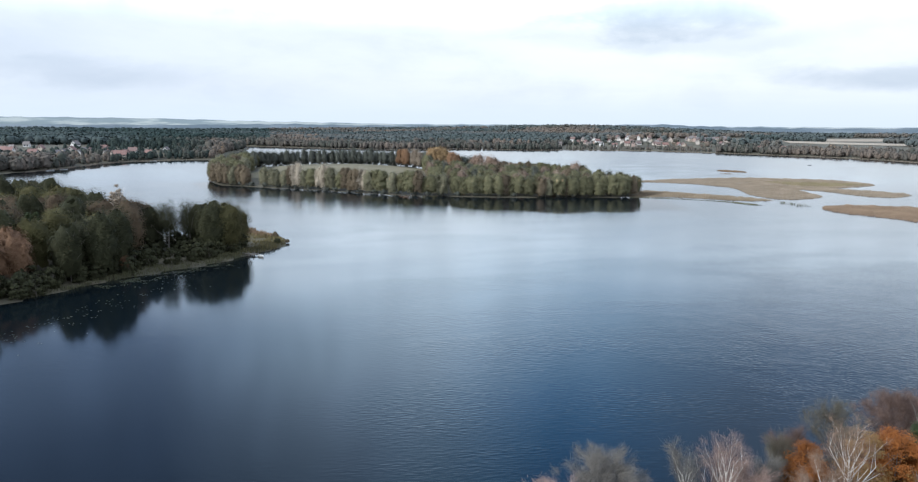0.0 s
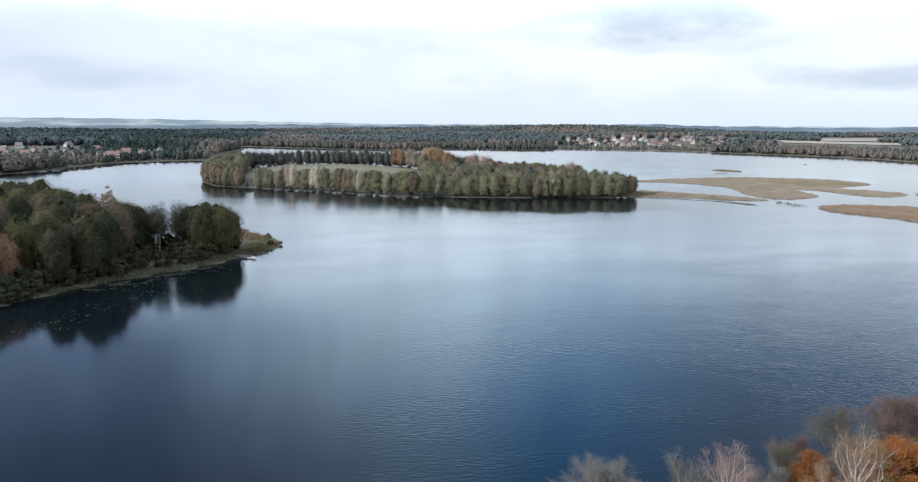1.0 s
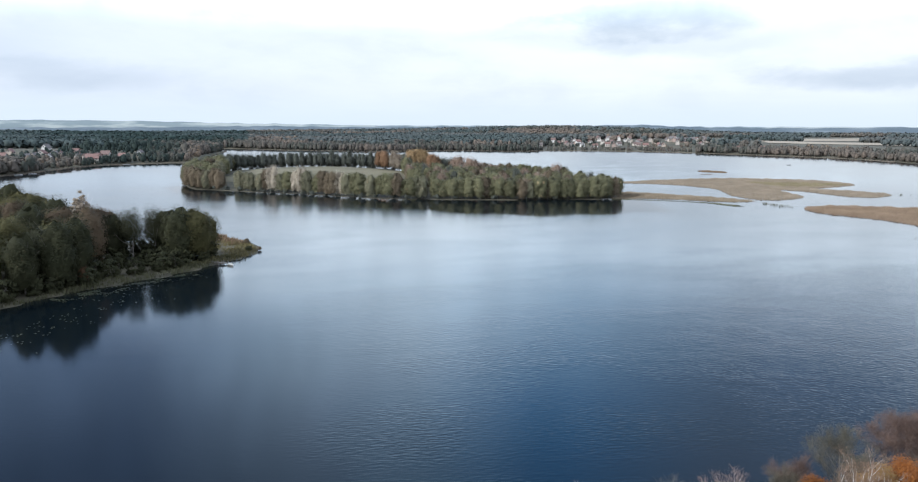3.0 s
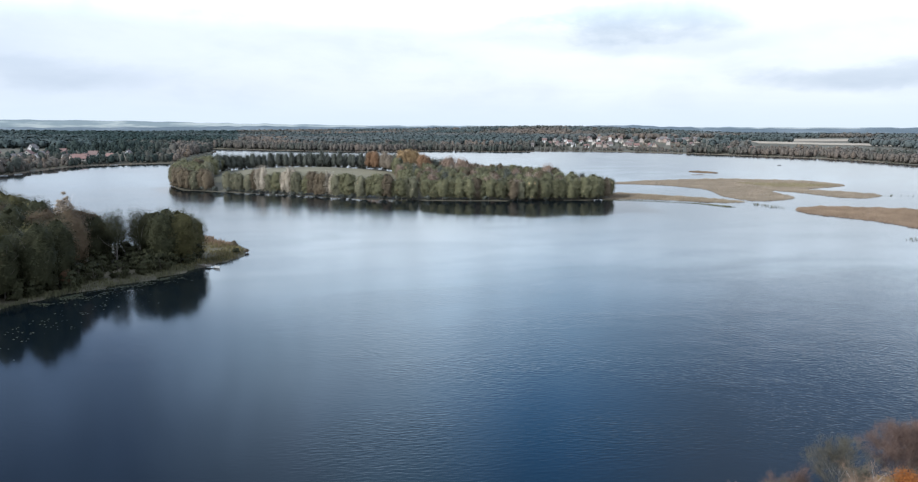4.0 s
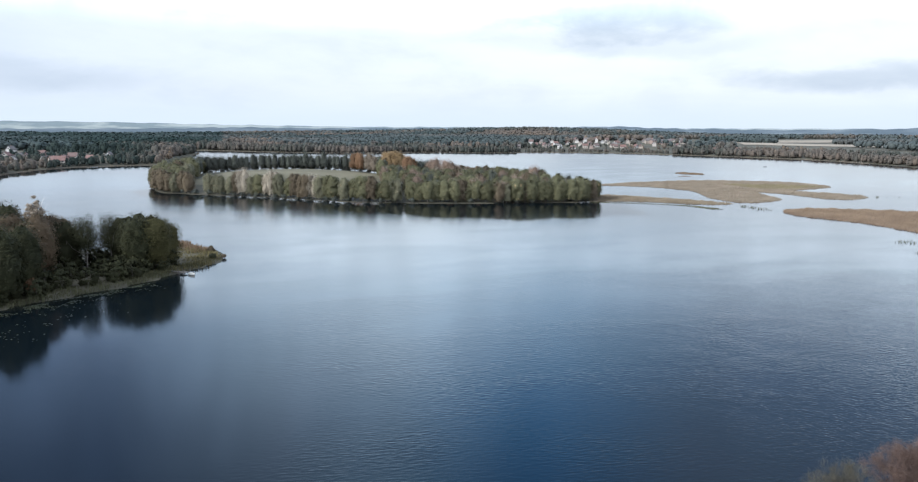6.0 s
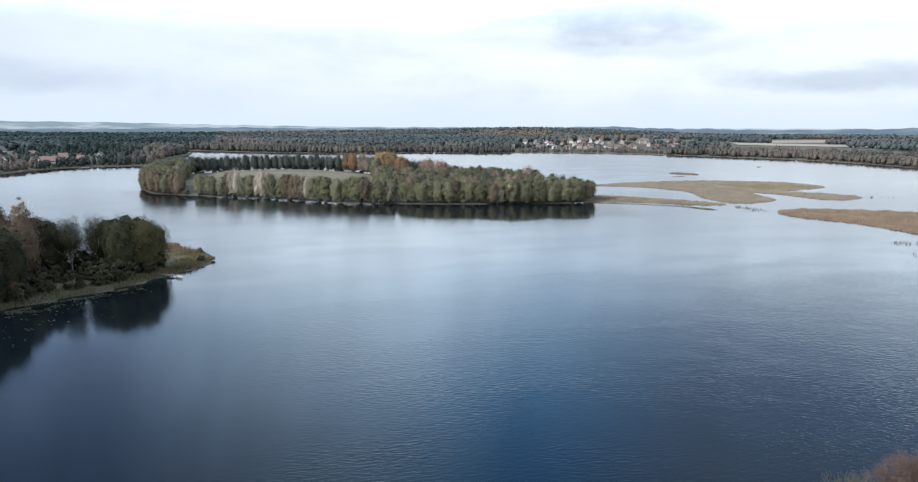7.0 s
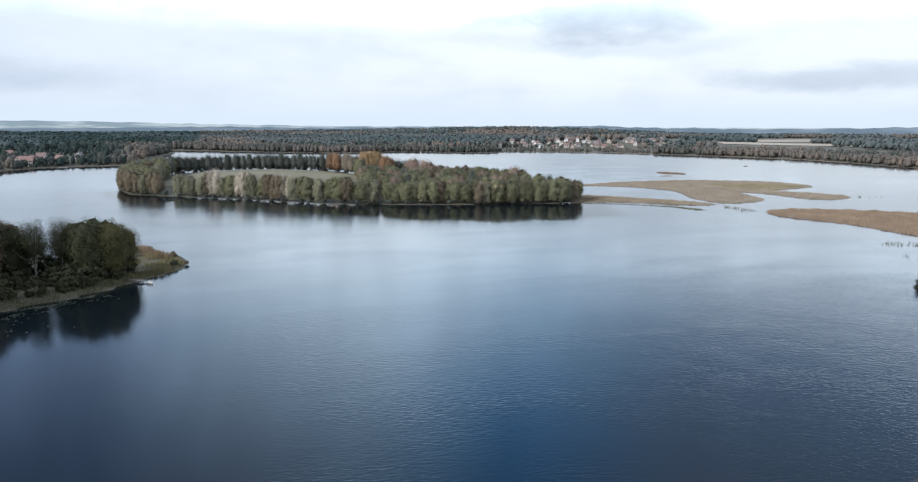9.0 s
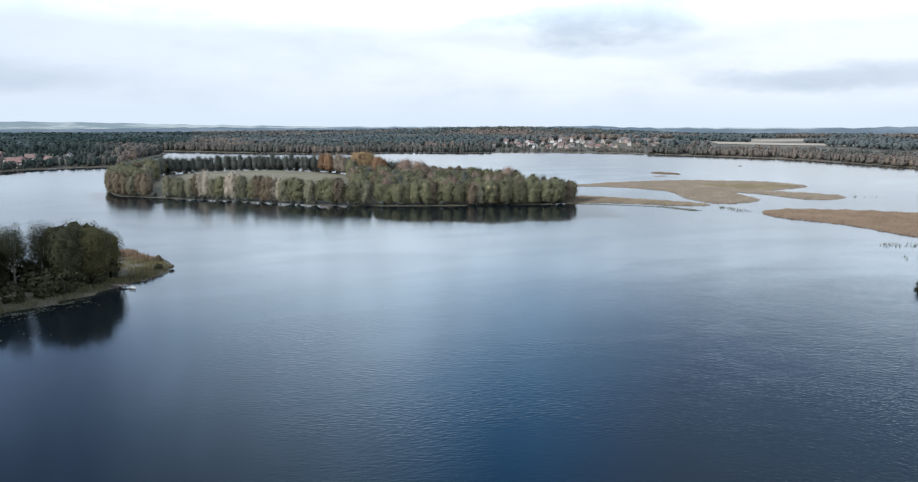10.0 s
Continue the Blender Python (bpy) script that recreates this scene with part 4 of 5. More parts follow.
FIELDS = [  # name, label, corners, material
    ("field", "pale stubble field beyond the wooded bank", [(560, 1180), (900, 1120), (1150, 1260), (640, 1420)], M_FIELD),
    ("field", "pale ploughed field on the far rise", [(800, 1560), (1500, 1480), (1700, 1700), (860, 1760)], M_FIELD),
    ("pasture", "dull green pasture behind the bank", [(760, 960), (1200, 900), (1300, 1180), (960, 1110)], M_PASTURE),
    ("field", "small pale field behind the village", [(560, 1500), (780, 1490), (800, 1560), (590, 1590)], M_FIELD),
]
FIELDS.append(("pasture", "pale olive meadow on the island's low rise", [(-150, 462), (-48, 402), (-12, 498), (-120, 546)], M_PASTURE))
HAMLETS = [(-430, 765, 210, 105), (430, 1230, 250, 110)]


def build_fields():
    for name, label, cs, mat in FIELDS:
        c = np.array(cs, float)
        u, v = np.meshgrid(np.linspace(0, 1, 24), np.linspace(0, 1, 24), indexing="ij")
        u, v = u[..., None], v[..., None]
        p = c[0] * (1 - u) * (1 - v) + c[1] * u * (1 - v) + c[2] * u * v + c[3] * (1 - u) * v
        z = ground_z(p[..., 0], p[..., 1]) + (0.2 if mat is M_PASTURE else 0.6)
        i = np.arange(23)[:, None] * 24 + np.arange(23)[None, :]
        f = np.stack([i, i + 24, i + 25, i + 1], -1).reshape(-1, 4)
        me = mesh_of(name, np.concatenate([p, z[..., None]], -1).reshape(-1, 3), f, mat, True)
        tagged(new(name, me), label, "field", kind="structure")


def open_land(x, y, gap=14.0):
    ok = bank_gap(x, y) > gap
    for _, _, cs, _ in FIELDS:
        ok &= ~inside(x, y, np.array(cs, float))
    return ok


def in_hamlet(x, y):
    r = np.zeros(x.shape, bool)
    for cx, cy, rx, ry in HAMLETS:
        r |= ((x - cx) / rx) ** 2 + ((y - cy) / ry) ** 2 < 1
    return r


def plant_woods():
    rng = np.random.default_rng(31)

    def fan(n, r0, r1, a0=-42, a1=45, power=1.0):
        a = np.radians(rng.uniform(a0, a1, n))
        r = r0 * (r1 / r0) ** (rng.random(n) ** power)
        return r * np.sin(a), r * np.cos(a)

    # along the western and northern banks
    n0 = 16000
    x, y = fan(n0, 480, 1450)
    g = bank_gap(x, y)
    keep = open_land(x, y, 5) & (g < 150) & ~(in_hamlet(x, y) & (g > 22) & (rng.random(n0) < 0.12)) & ~((x > 330) & (g > 110)) & (np.hypot(x, y) > 430)
    keep &= ~inside(x, y, ISLAND) & (y > 480)
    x, y = x[keep][:4500], y[keep][:4500]
    # a close belt of trees and bushes along the water
    seg = LAKE[(LAKE[:, 1] > 470) | (LAKE[:, 0] > 480)]
    q = seg[rng.integers(0, len(seg), 9000)] + rng.normal(0, 22, (9000, 2))
    gq = bank_gap(q[:, 0], q[:, 1])
    q = q[(gq > 5) & (gq < 34) & ~inside(q[:, 0], q[:, 1], ISLAND) & (q[:, 1] > 470)][:1500]
    x, y = np.concatenate([x, q[:, 0]]), np.concatenate([y, q[:, 1]])
    g = bank_gap(x, y)
    s = x / y
    before = ((x < 0) & (s > -0.68) & (s < -0.44) & (y > 600) & (y < 830)) | ((s > 0.14) & (s < 0.37) & (y > 1000) & (g < 90))
    low = np.where(in_hamlet(x, y) | before, np.where(x < 0, 0.62, 0.50), np.where(x > 330, 0.85, 1.0))
    thin = before & (x > 0) & (rng.random(len(x)) < 0.48)
    x, y, low = x[~thin], y[~thin], low[~thin]
    h = np.where(x < -0.30 * y, 5.0 + 9.0 * rng.random(len(x)) ** 1.2, rng.uniform(8.0, 12.0, len(x)))
    h = h * low
    tint = np.clip(np.where(x > 330, 0.22, np.where((x < -0.30 * y) & (g[~thin] > 70), -0.42, 0.0)) + rng.beta(2.2, 2.2, len(x)) * np.where(x < -0.30 * y, 0.62, 0.36) + np.where(x < -0.30 * y, 0.14, 0.22) - 0.34 * ((x < -0.36 * y) & (x > -0.50 * y)) + 0.30 * np.sin(x * 0.019) * np.sin(y * 0.016 + 1.0), 0, 1)
    wood_mass("bank_woods", "mixed brown and green autumn woods along the far banks", M_WOODS, x, y, h, h * rng.uniform(0.27, 0.44, len(x)), tint, 22, 1.8, 32, 0.03)
    # woods behind, to the skyline
    x, y = fan(15000, 1000, 2700, power=0.9)
    patch = np.sin(x * 0.006 + 2.0) + np.sin(y * 0.005 + x * 0.002) + 0.8 * np.sin(x * 0.017 - y * 0.011)
    keep = open_land(x, y, 120) & ~(in_hamlet(x, y) & (rng.random(15000) < 0.9)) & ~((x > 500) & (y < 1950) & (patch < 0.75))
    x, y, patch = x[keep], y[keep], patch[keep]
    piney = (patch + rng.normal(0, 0.35, len(x)) > -0.3) | (x < -0.27 * y)
    for flag, nm, lab, mt, sd in ((True, "pine_forest", "dark blue-green pine forest reaching the skyline, with haze in its tones", M_PINEWOOD, 33),
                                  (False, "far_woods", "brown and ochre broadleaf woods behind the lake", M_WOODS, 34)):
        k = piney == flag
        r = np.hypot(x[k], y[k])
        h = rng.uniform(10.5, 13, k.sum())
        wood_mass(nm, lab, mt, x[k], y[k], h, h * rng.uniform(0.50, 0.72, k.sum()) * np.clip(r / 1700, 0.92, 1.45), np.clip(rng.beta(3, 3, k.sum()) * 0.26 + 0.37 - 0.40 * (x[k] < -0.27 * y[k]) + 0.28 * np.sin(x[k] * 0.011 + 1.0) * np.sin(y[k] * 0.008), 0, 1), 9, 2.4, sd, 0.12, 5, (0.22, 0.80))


build_fields()
plant_woods()


# ---------------------------------------------------------------- reeds
def reed_bed(name, label, loop, mat, per_m2, height, width, seed, mix=None, base=0.05, jitter=0.8, edge=0.55):
    """Standing stalks over a bed's plan, thinning and dropping at its edge."""
    rng = np.random.default_rng(seed)
    line = smooth_loop(loop, 4.0, jitter, seed)
    lo, hi = line.min(0), line.max(0)
    n = int((hi - lo).prod() * per_m2)
    x, y = rng.uniform(lo[0], hi[0], n), rng.uniform(lo[1], hi[1], n)
    k = inside(x, y, line)
    x, y = x[k], y[k]
    d = gap_to(x, y, line)
    clump = 0.75 + 0.35 * np.sin(x * 0.55 + 1.3 * np.sin(y * 0.31)) * np.sin(y * 0.47 + np.sin(x * 0.23))
    keep = rng.random(len(x)) < np.clip(edge + d / 2.0, 0, 1)
    x, y, d, clump = x[keep], y[keep], d[keep], clump[keep]
    n = len(x)
    h = height * rng.uniform(0.6, 1.15, n) * np.clip(clump, 0.55, 1.1) * np.clip(0.6 + d / 4, 0.6, 1)
    a = rng.uniform(0, np.pi, n)
    w = width * rng.uniform(0.6, 1.3, n) * 0.5
    bx, by = np.cos(a) * w, np.sin(a) * w
    lx, ly = rng.normal(0.12, 0.16, n) * h, rng.normal(0.0, 0.16, n) * h
    z0 = np.full(n, base - 0.35)
    v = np.stack([np.stack([x - bx, y - by, z0], -1), np.stack([x + bx, y + by, z0], -1),
                  np.stack([x + bx * 0.9 + lx * 0.5, y + by * 0.9 + ly * 0.5, base + h * 0.66], -1),
                  np.stack([x + lx, y + ly, base + h], -1)], 1).reshape(-1, 3)
    me = mesh_of(name, v, np.arange(n * 4).reshape(-1, 4), mat)
    return tagged(new(name, me), label, "reeds", kind="stuff")


REED_NORTH = [(98, 486), (123, 485), (148, 501), (173, 510), (194, 518), (220, 521), (240, 516), (260, 508), (275, 493), (277, 465), (258, 449), (236, 437), (240, 427),
              (252, 415), (258, 398), (240, 383), (226, 387), (221, 408), (214, 420), (207, 426), (203, 404), (201, 386), (193, 376), (179, 369), (168, 369),
              (164, 382), (164, 400), (170, 427), (168, 444), (155, 462), (140, 472), (118, 478), (100, 480)]
REED_SOUTH = [(90, 378), (97, 398), (110, 413), (122, 405), (136, 394), (148, 383), (158, 372), (163, 364), (152, 360), (139, 363), (125, 371), (105, 377)]
REED_EAST = [(171, 331), (179, 338), (195, 341), (214, 336), (229, 328), (252, 310), (262, 270), (225, 236), (196, 246), (189, 258), (186, 271), (184, 287), (178, 299), (171, 310), (169, 322)]
reed_bed("reed_bed", "broad bed of dry tan reeds behind the island", REED_NORTH, M_REED, 6.0, 0.95, 0.19, 41)
reed_bed("sedge_bed", "brownish tan sedge running out from the island", REED_SOUTH, M_SEDGE, 8.0, 0.9, 0.17, 42)
reed_bed("reed_bed", "golden brown reed bed in open water", REED_EAST, M_REED_BROWN, 10.0, 1.1, 0.13, 43)
reed_bed("sedge_bed", "olive sedge streak through the reed bed", [(213, 486), (230, 480), (252, 479), (270, 462), (256, 454), (238, 446), (220, 450), (213, 472)], M_OLIVE_SEDGE, 4.2, 1.2, 0.22, 44)
reed_bed("reed_islet", "small islet of dry reeds in open water", [(222, 602), (226, 610), (234, 614), (243, 594), (241, 585), (229, 586)], M_RUSSET, 2.6, 1.0, 0.34, 45)
reed_bed("reed_islet", "tiny islet of dry reeds in open water", [(211, 564), (212, 568), (222, 568), (222, 564)], M_RUSSET, 2.6, 0.8, 0.34, 46)


def bank_strip(name, label, line, mat, w0, w1, per_m2, height, width, seed):
    """Reeds in a strip along a bank line; w0 to w1 metres to the line's left."""
    pts = [Vector(p) for p in line]
    loop_a, loop_b = [], []
    for i, p in enumerate(pts):
        d = (pts[min(i + 1, len(pts) - 1)] - pts[max(i - 1, 0)]).normalized()
        nrm = Vector((-d.y, d.x))
        loop_a.append(tuple(p + nrm * w0))
        loop_b.append(tuple(p + nrm * w1))
    return reed_bed(name, label, loop_a + loop_b[::-1], mat, per_m2, height, width, seed, jitter=0.6)


bank_strip("reed_fringe", "broad grey-green reeds fringing the wooded point", [(-88, 164.5), (-84, 170.5), (-80, 175), (-76, 180.5), (-71, 187), (-66.5, 193), (-63, 202.5), (-59, 211)],
           M_FRINGE, -0.1, 7.5, 10.0, 1.7, 0.15, 47)
bank_strip("reed_fringe", "narrow grey-green reeds along the dark bank", [(-97, 149), (-95, 152), (-91.5, 158), (-88, 164.5)],
           M_FRINGE, -0.4, 1.4, 11.0, 1.5, 0.15, 52)
reed_bed("reed_fringe", "green and tan reeds on the tip of the point", [(-57, 222), (-58.5, 211), (-63, 203), (-71, 197), (-80, 200), (-82, 218), (-76, 236), (-66, 234), (-61, 232)], M_TIP, 9.0, 1.8, 0.16, 48)
reed_bed("reed_fringe", "russet reeds behind the tip of the point", [(-61, 233), (-66, 228), (-74, 236), (-84, 252), (-79, 254), (-70, 243)], M_RUSSET, 8.0, 2.0, 0.18, 49)
bank_strip("reed_fringe", "dry reed belt along the far northern bank", BANK_NORTH[0:13], M_BELT, -4, 1, 1.3, 1.5, 0.5, 50)
bank_strip("reed_fringe", "dry reed belt along the far western bank", BANK_NORTH[15:] + BANK_WEST[0:7], M_BELT, -2.5, 1, 1.3, 1.3, 0.5, 51)


# ---------------------------------------------------------------- bare trees on the near bank
def bare_tree(name, label, seed, h, spread, splits, bark, twig, each, length, width, fan, droop, place, first=0.3, rise=0.75, turn=0.0, category="tree"):
    """A leafless tree: trunk and limbs, with a crown of fine twigs."""
    rnd, rng = random.Random(seed), np.random.default_rng(seed)
    v, f, tips = grow(rnd, h * 0.92, spread, 2, splits, first=first, rise=rise, base_r=h * (0.022 if bark is M_BIRCH else 0.0145))
    ob = tagged(new(name), label, category, "trees on the near bank")
    part("trunk", mesh_of("trunk", v, f, bark), ob)
    tv, tf = twig_quads(rng, [t[0] for t in tips], [t[1] for t in tips], each, length, width, fan, droop)
    part("twig_crown", mesh_of("twig_crown", tv, tf, twig), ob)
    x, y = place
    ob.matrix_basis = Matrix.Translation((x, y, z_at(x, y))) @ Matrix.Rotation(turn, 4, "Z")
    return ob


def leafy_near(name, label, seed, shape, h, r, low, clumps, each, leaf, mat, bough, place):
    ob = make_tree(name, label, "tree", tree_meshes(seed, shape, h, r, low, clumps, each, leaf, mat, M_BARK, bough, 0), "trees on the near bank")
    x, y = place
    ob.matrix_basis = Matrix.Translation((x, y, z_at(x, y)))
    return ob


bare_tree("birch_tree", "bare white-stemmed birch with fine pinkish twigs", 301, 8.8, 0.50, [9, 6], M_BIRCH, M_TWIG_PINK, 30, 0.55, 0.012, 0.55, 0.5, (21.3, 60.4), 0.30, 0.95)
bare_tree("birch_tree", "bare white birch standing among orange trees", 302, 9.4, 0.46, [9, 5], M_BIRCH, M_TWIG, 26, 0.56, 0.012, 0.5, 0.7, (33.1, 62.8), 0.34, 0.95)
bare_tree("birch_tree", "small leaning bare birch beside the large one", 303, 8.1, 0.5, [7, 5], M_BIRCH, M_TWIG_GREY, 40, 0.6, 0.012, 0.5, 0.6, (18.9, 60.8), 0.3, 0.9)
bare_tree("birch_tree", "low bare birch under the white birch", 312, 7.1, 0.6, [7, 5], M_BIRCH, M_TWIG_PINK, 50, 0.6, 0.012, 0.5, 0.6, (23.6, 61.0), 0.3, 0.8)
bare_tree("birch_tree", "leaning bare birch below the orange trees", 313, 7.3, 0.5, [7, 5], M_BIRCH, M_TWIG, 40, 0.6, 0.012, 0.5, 0.7, (30.2, 60.8), 0.3, 0.9)
bare_tree("ash_tree", "bare tree with dark stem and olive mossy twigs", 304, 7.8, 0.60, [13, 7], M_BARK, M_TWIG_OLIVE, 22, 0.62, 0.014, 0.5, 0.1, (37.4, 73.2), 0.3, 0.85)
bare_tree("ash_tree", "broad bare tree with reddish brown twigs", 305, 7.5, 0.80, [14, 7], M_BARK, M_TWIG_RED, 34, 0.74, 0.013, 0.55, 0.1, (45.6, 77.2))
bare_tree("ash_tree", "bare grey-twigged tree by the water", 306, 8.7, 0.80, [15, 7], M_BARK, M_TWIG_GREY, 62, 0.62, 0.013, 0.55, 0.1, (10.4, 59.4))
bare_tree("ash_tree", "smaller bare tree with pinkish brown twigs", 307, 7.4, 0.80, [14, 7], M_BARK, M_TWIG_PINK, 40, 0.62, 0.014, 0.55, 0.1, (6.2, 57.4))
bare_tree("aspen_tree", "slender bare grey pole-like tree", 308, 6.8, 0.35, [9, 4], M_BARK, M_TWIG_OLIVE, 30, 0.62, 0.013, 0.4, 0.0, (29.0, 66.0), 0.4, 1.2)
bare_tree("aspen_tree", "slender grey aspen with few bare twigs", 314, 6.5, 0.35, [9, 4], M_BARK, M_TWIG_GREY, 26, 0.62, 0.013, 0.4, 0.0, (27.4, 64.2), 0.4, 1.2)
bare_tree("ash_tree", "bare purplish brown tree at the water's edge", 309, 6.5, 0.8, [12, 6], M_BARK, M_TWIG_RED, 34, 0.62, 0.012, 0.55, 0.1, (32.6, 70.4))
bare_tree("ash_tree", "low bare tree with russet twigs by the shore", 310, 6.1, 0.9, [12, 6], M_BARK, M_TWIG_RED, 30, 0.66, 0.013, 0.55, 0.1, (50.0, 80.5))
bare_tree("ash_tree", "low bare brown tree leaning to the lake", 311, 5.3, 0.9, [12, 6], M_BARK, M_TWIG, 32, 0.80, 0.013, 0.55, 0.1, (57.0, 84.5))
bare_tree("hazel_shrub", "bare olive brown bush on the near shore", 315, 5.2, 0.9, [13, 6], M_BARK, M_TWIG_OLIVE, 36, 0.62, 0.013, 0.6, 0.1, (26.0, 63.0), 0.12, category="shrub")
bare_tree("hazel_shrub", "bare brown bush under the mossy tree", 316, 5.0, 0.9, [13, 6], M_BARK, M_TWIG_OLIVE, 36, 0.62, 0.013, 0.6, 0.1, (33.6, 69.0), 0.12, category="shrub")
bare_tree("hazel_shrub", "bare green-brown bush by the water", 317, 4.3, 0.9, [13, 6], M_BARK, M_TWIG_OLIVE, 36, 0.62, 0.013, 0.6, 0.1, (41.2, 75.0), 0.12, category="shrub")
leafy_near("oak_tree", "narrow orange oak in full autumn leaf", 320, "oval", 8.8, 1.9, 1.5, 95, 300, 0.13, M_OAK, 0.44, (30.4, 64.8))
leafy_near("oak_tree", "broad orange oak in full autumn leaf", 321, "oval", 8.8, 3.0, 1.2, 130, 320, 0.13, M_OAK, 0.56, (40.2, 67.2))
leafy_near("beech_tree", "golden brown beech between the birches", 322, "oval", 9.2, 2.2, 1.0, 80, 150, 0.15, M_GOLDEN_OAK, 0.42, (36.6, 66.2))
leafy_near("spruce_tree", "dark green spruce on the near bank", 323, "cone", 11.6, 2.4, 0.6, 90, 150, 0.16, M_PINE, 0.32, (44.8, 69.4))
leafy_near("willow_shrub", "olive green leafy bush behind the birch", 324, "oval", 5.6, 1.8, 0.3, 50, 130, 0.15, M_OLIVE, 0.42, (28.6, 67.2))
leafy_near("hazel_shrub", "yellow brown leafy bush on the bank", 325, "oval", 7.4, 2.4, 0.3, 60, 150, 0.15, M_GOLDEN_OAK, 0.45, (40.8, 62.8))
leafy_near("hazel_shrub", "brown leafy bush at the near shore", 326, "oval", 5.6, 2.2, 0.3, 56, 130, 0.15, M_BROWN, 0.45, (22.8, 63.0))
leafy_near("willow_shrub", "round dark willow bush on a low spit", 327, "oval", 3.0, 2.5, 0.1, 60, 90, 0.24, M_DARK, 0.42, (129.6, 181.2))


# ---------------------------------------------------------------- hamlets
def box_faces(x0, x1, y0, y1, z0, z1):
    v = [(x, y, z) for z in (z0, z1) for x, y in ((x0, y0), (x1, y0), (x1, y1), (x0, y1))]
    return v, [(3, 2, 1, 0), (4, 5, 6, 7), (0, 1, 5, 4), (1, 2, 6, 5), (2, 3, 7, 6), (3, 0, 4, 7)]


def house(label, w, d, wall_h, roof_h, x, y, turn):
    """A house with gables, an overhanging roof, chimney, door and windows."""
    ob = tagged(new("house"), label, "house", "houses by the lake")
    a, b = w / 2, d / 2
    v = [(-a, -b, -2), (a, -b, -2), (a, b, -2), (-a, b, -2), (-a, -b, wall_h), (a, -b, wall_h), (a, b, wall_h), (-a, b, wall_h), (-a, 0, wall_h + roof_h), (a, 0, wall_h + roof_h)]
    f = [(0, 1, 5, 4), (2, 3, 7, 6), (1, 2, 6, 9, 5), (3, 0, 4, 8, 7), (3, 2, 1, 0), (4, 5, 9, 8), (6, 7, 8, 9)]
    part("wall", mesh_of("wall", v, f, M_WALL), ob)
    o, t = 0.6, 0.25
    e = roof_h * o / b
    prof = [(-b - o, wall_h - e), (0, wall_h + roof_h), (b + o, wall_h - e), (b + o, wall_h - e + t), (0, wall_h + roof_h + t), (-b - o, wall_h - e + t)]
    v = [(s * (a + 0.5), py, pz + 0.03) for s in (-1, 1) for py, pz in prof]
    f = [(0, 1, 7, 6), (1, 2, 8, 7), (2, 3, 9, 8), (3, 4, 10, 9), (4, 5, 11, 10), (5, 0, 6, 11), (5, 4, 1, 0), (4, 3, 2, 1), (6, 7, 10, 11), (7, 8, 9, 10)]
    roof = part("roof", mesh_of("roof", v, f, M_ROOF), ob)
    cv, cf = box_faces(a * 0.3, a * 0.3 + 0.7, 0.3, 1.0, wall_h + roof_h * 0.5, wall_h + roof_h + 0.9)
    part("chimney", mesh_of("chimney", cv, cf, M_ROOF), roof)
    k = max(2, int(w / 3.2))
    storeys = (1.0, 3.7) if wall_h > 4.8 else (1.0,)
    for side in (-1, 1):
        for zz in storeys:
            for i in range(k):
                cx = -a + w * (i + 0.5) / k
                wv, wf = box_faces(cx - 0.65, cx + 0.65, side * (b + 0.03) - 0.03, side * (b + 0.03) + 0.03, zz, zz + 1.4)
                part("window", mesh_of("window", wv, wf, M_GLASS), ob)
        wv, wf = box_faces(side * (a + 0.03) - 0.03, side * (a + 0.03) + 0.03, -0.7, 0.7, wall_h + 0.2, wall_h + 1.5)
        part("window", mesh_of("window", wv, wf, M_GLASS), ob)
    ob.matrix_basis = Matrix.Translation((x, y, z_at(x, y))) @ Matrix.Rotation(radians(turn), 4, "Z")
    return ob


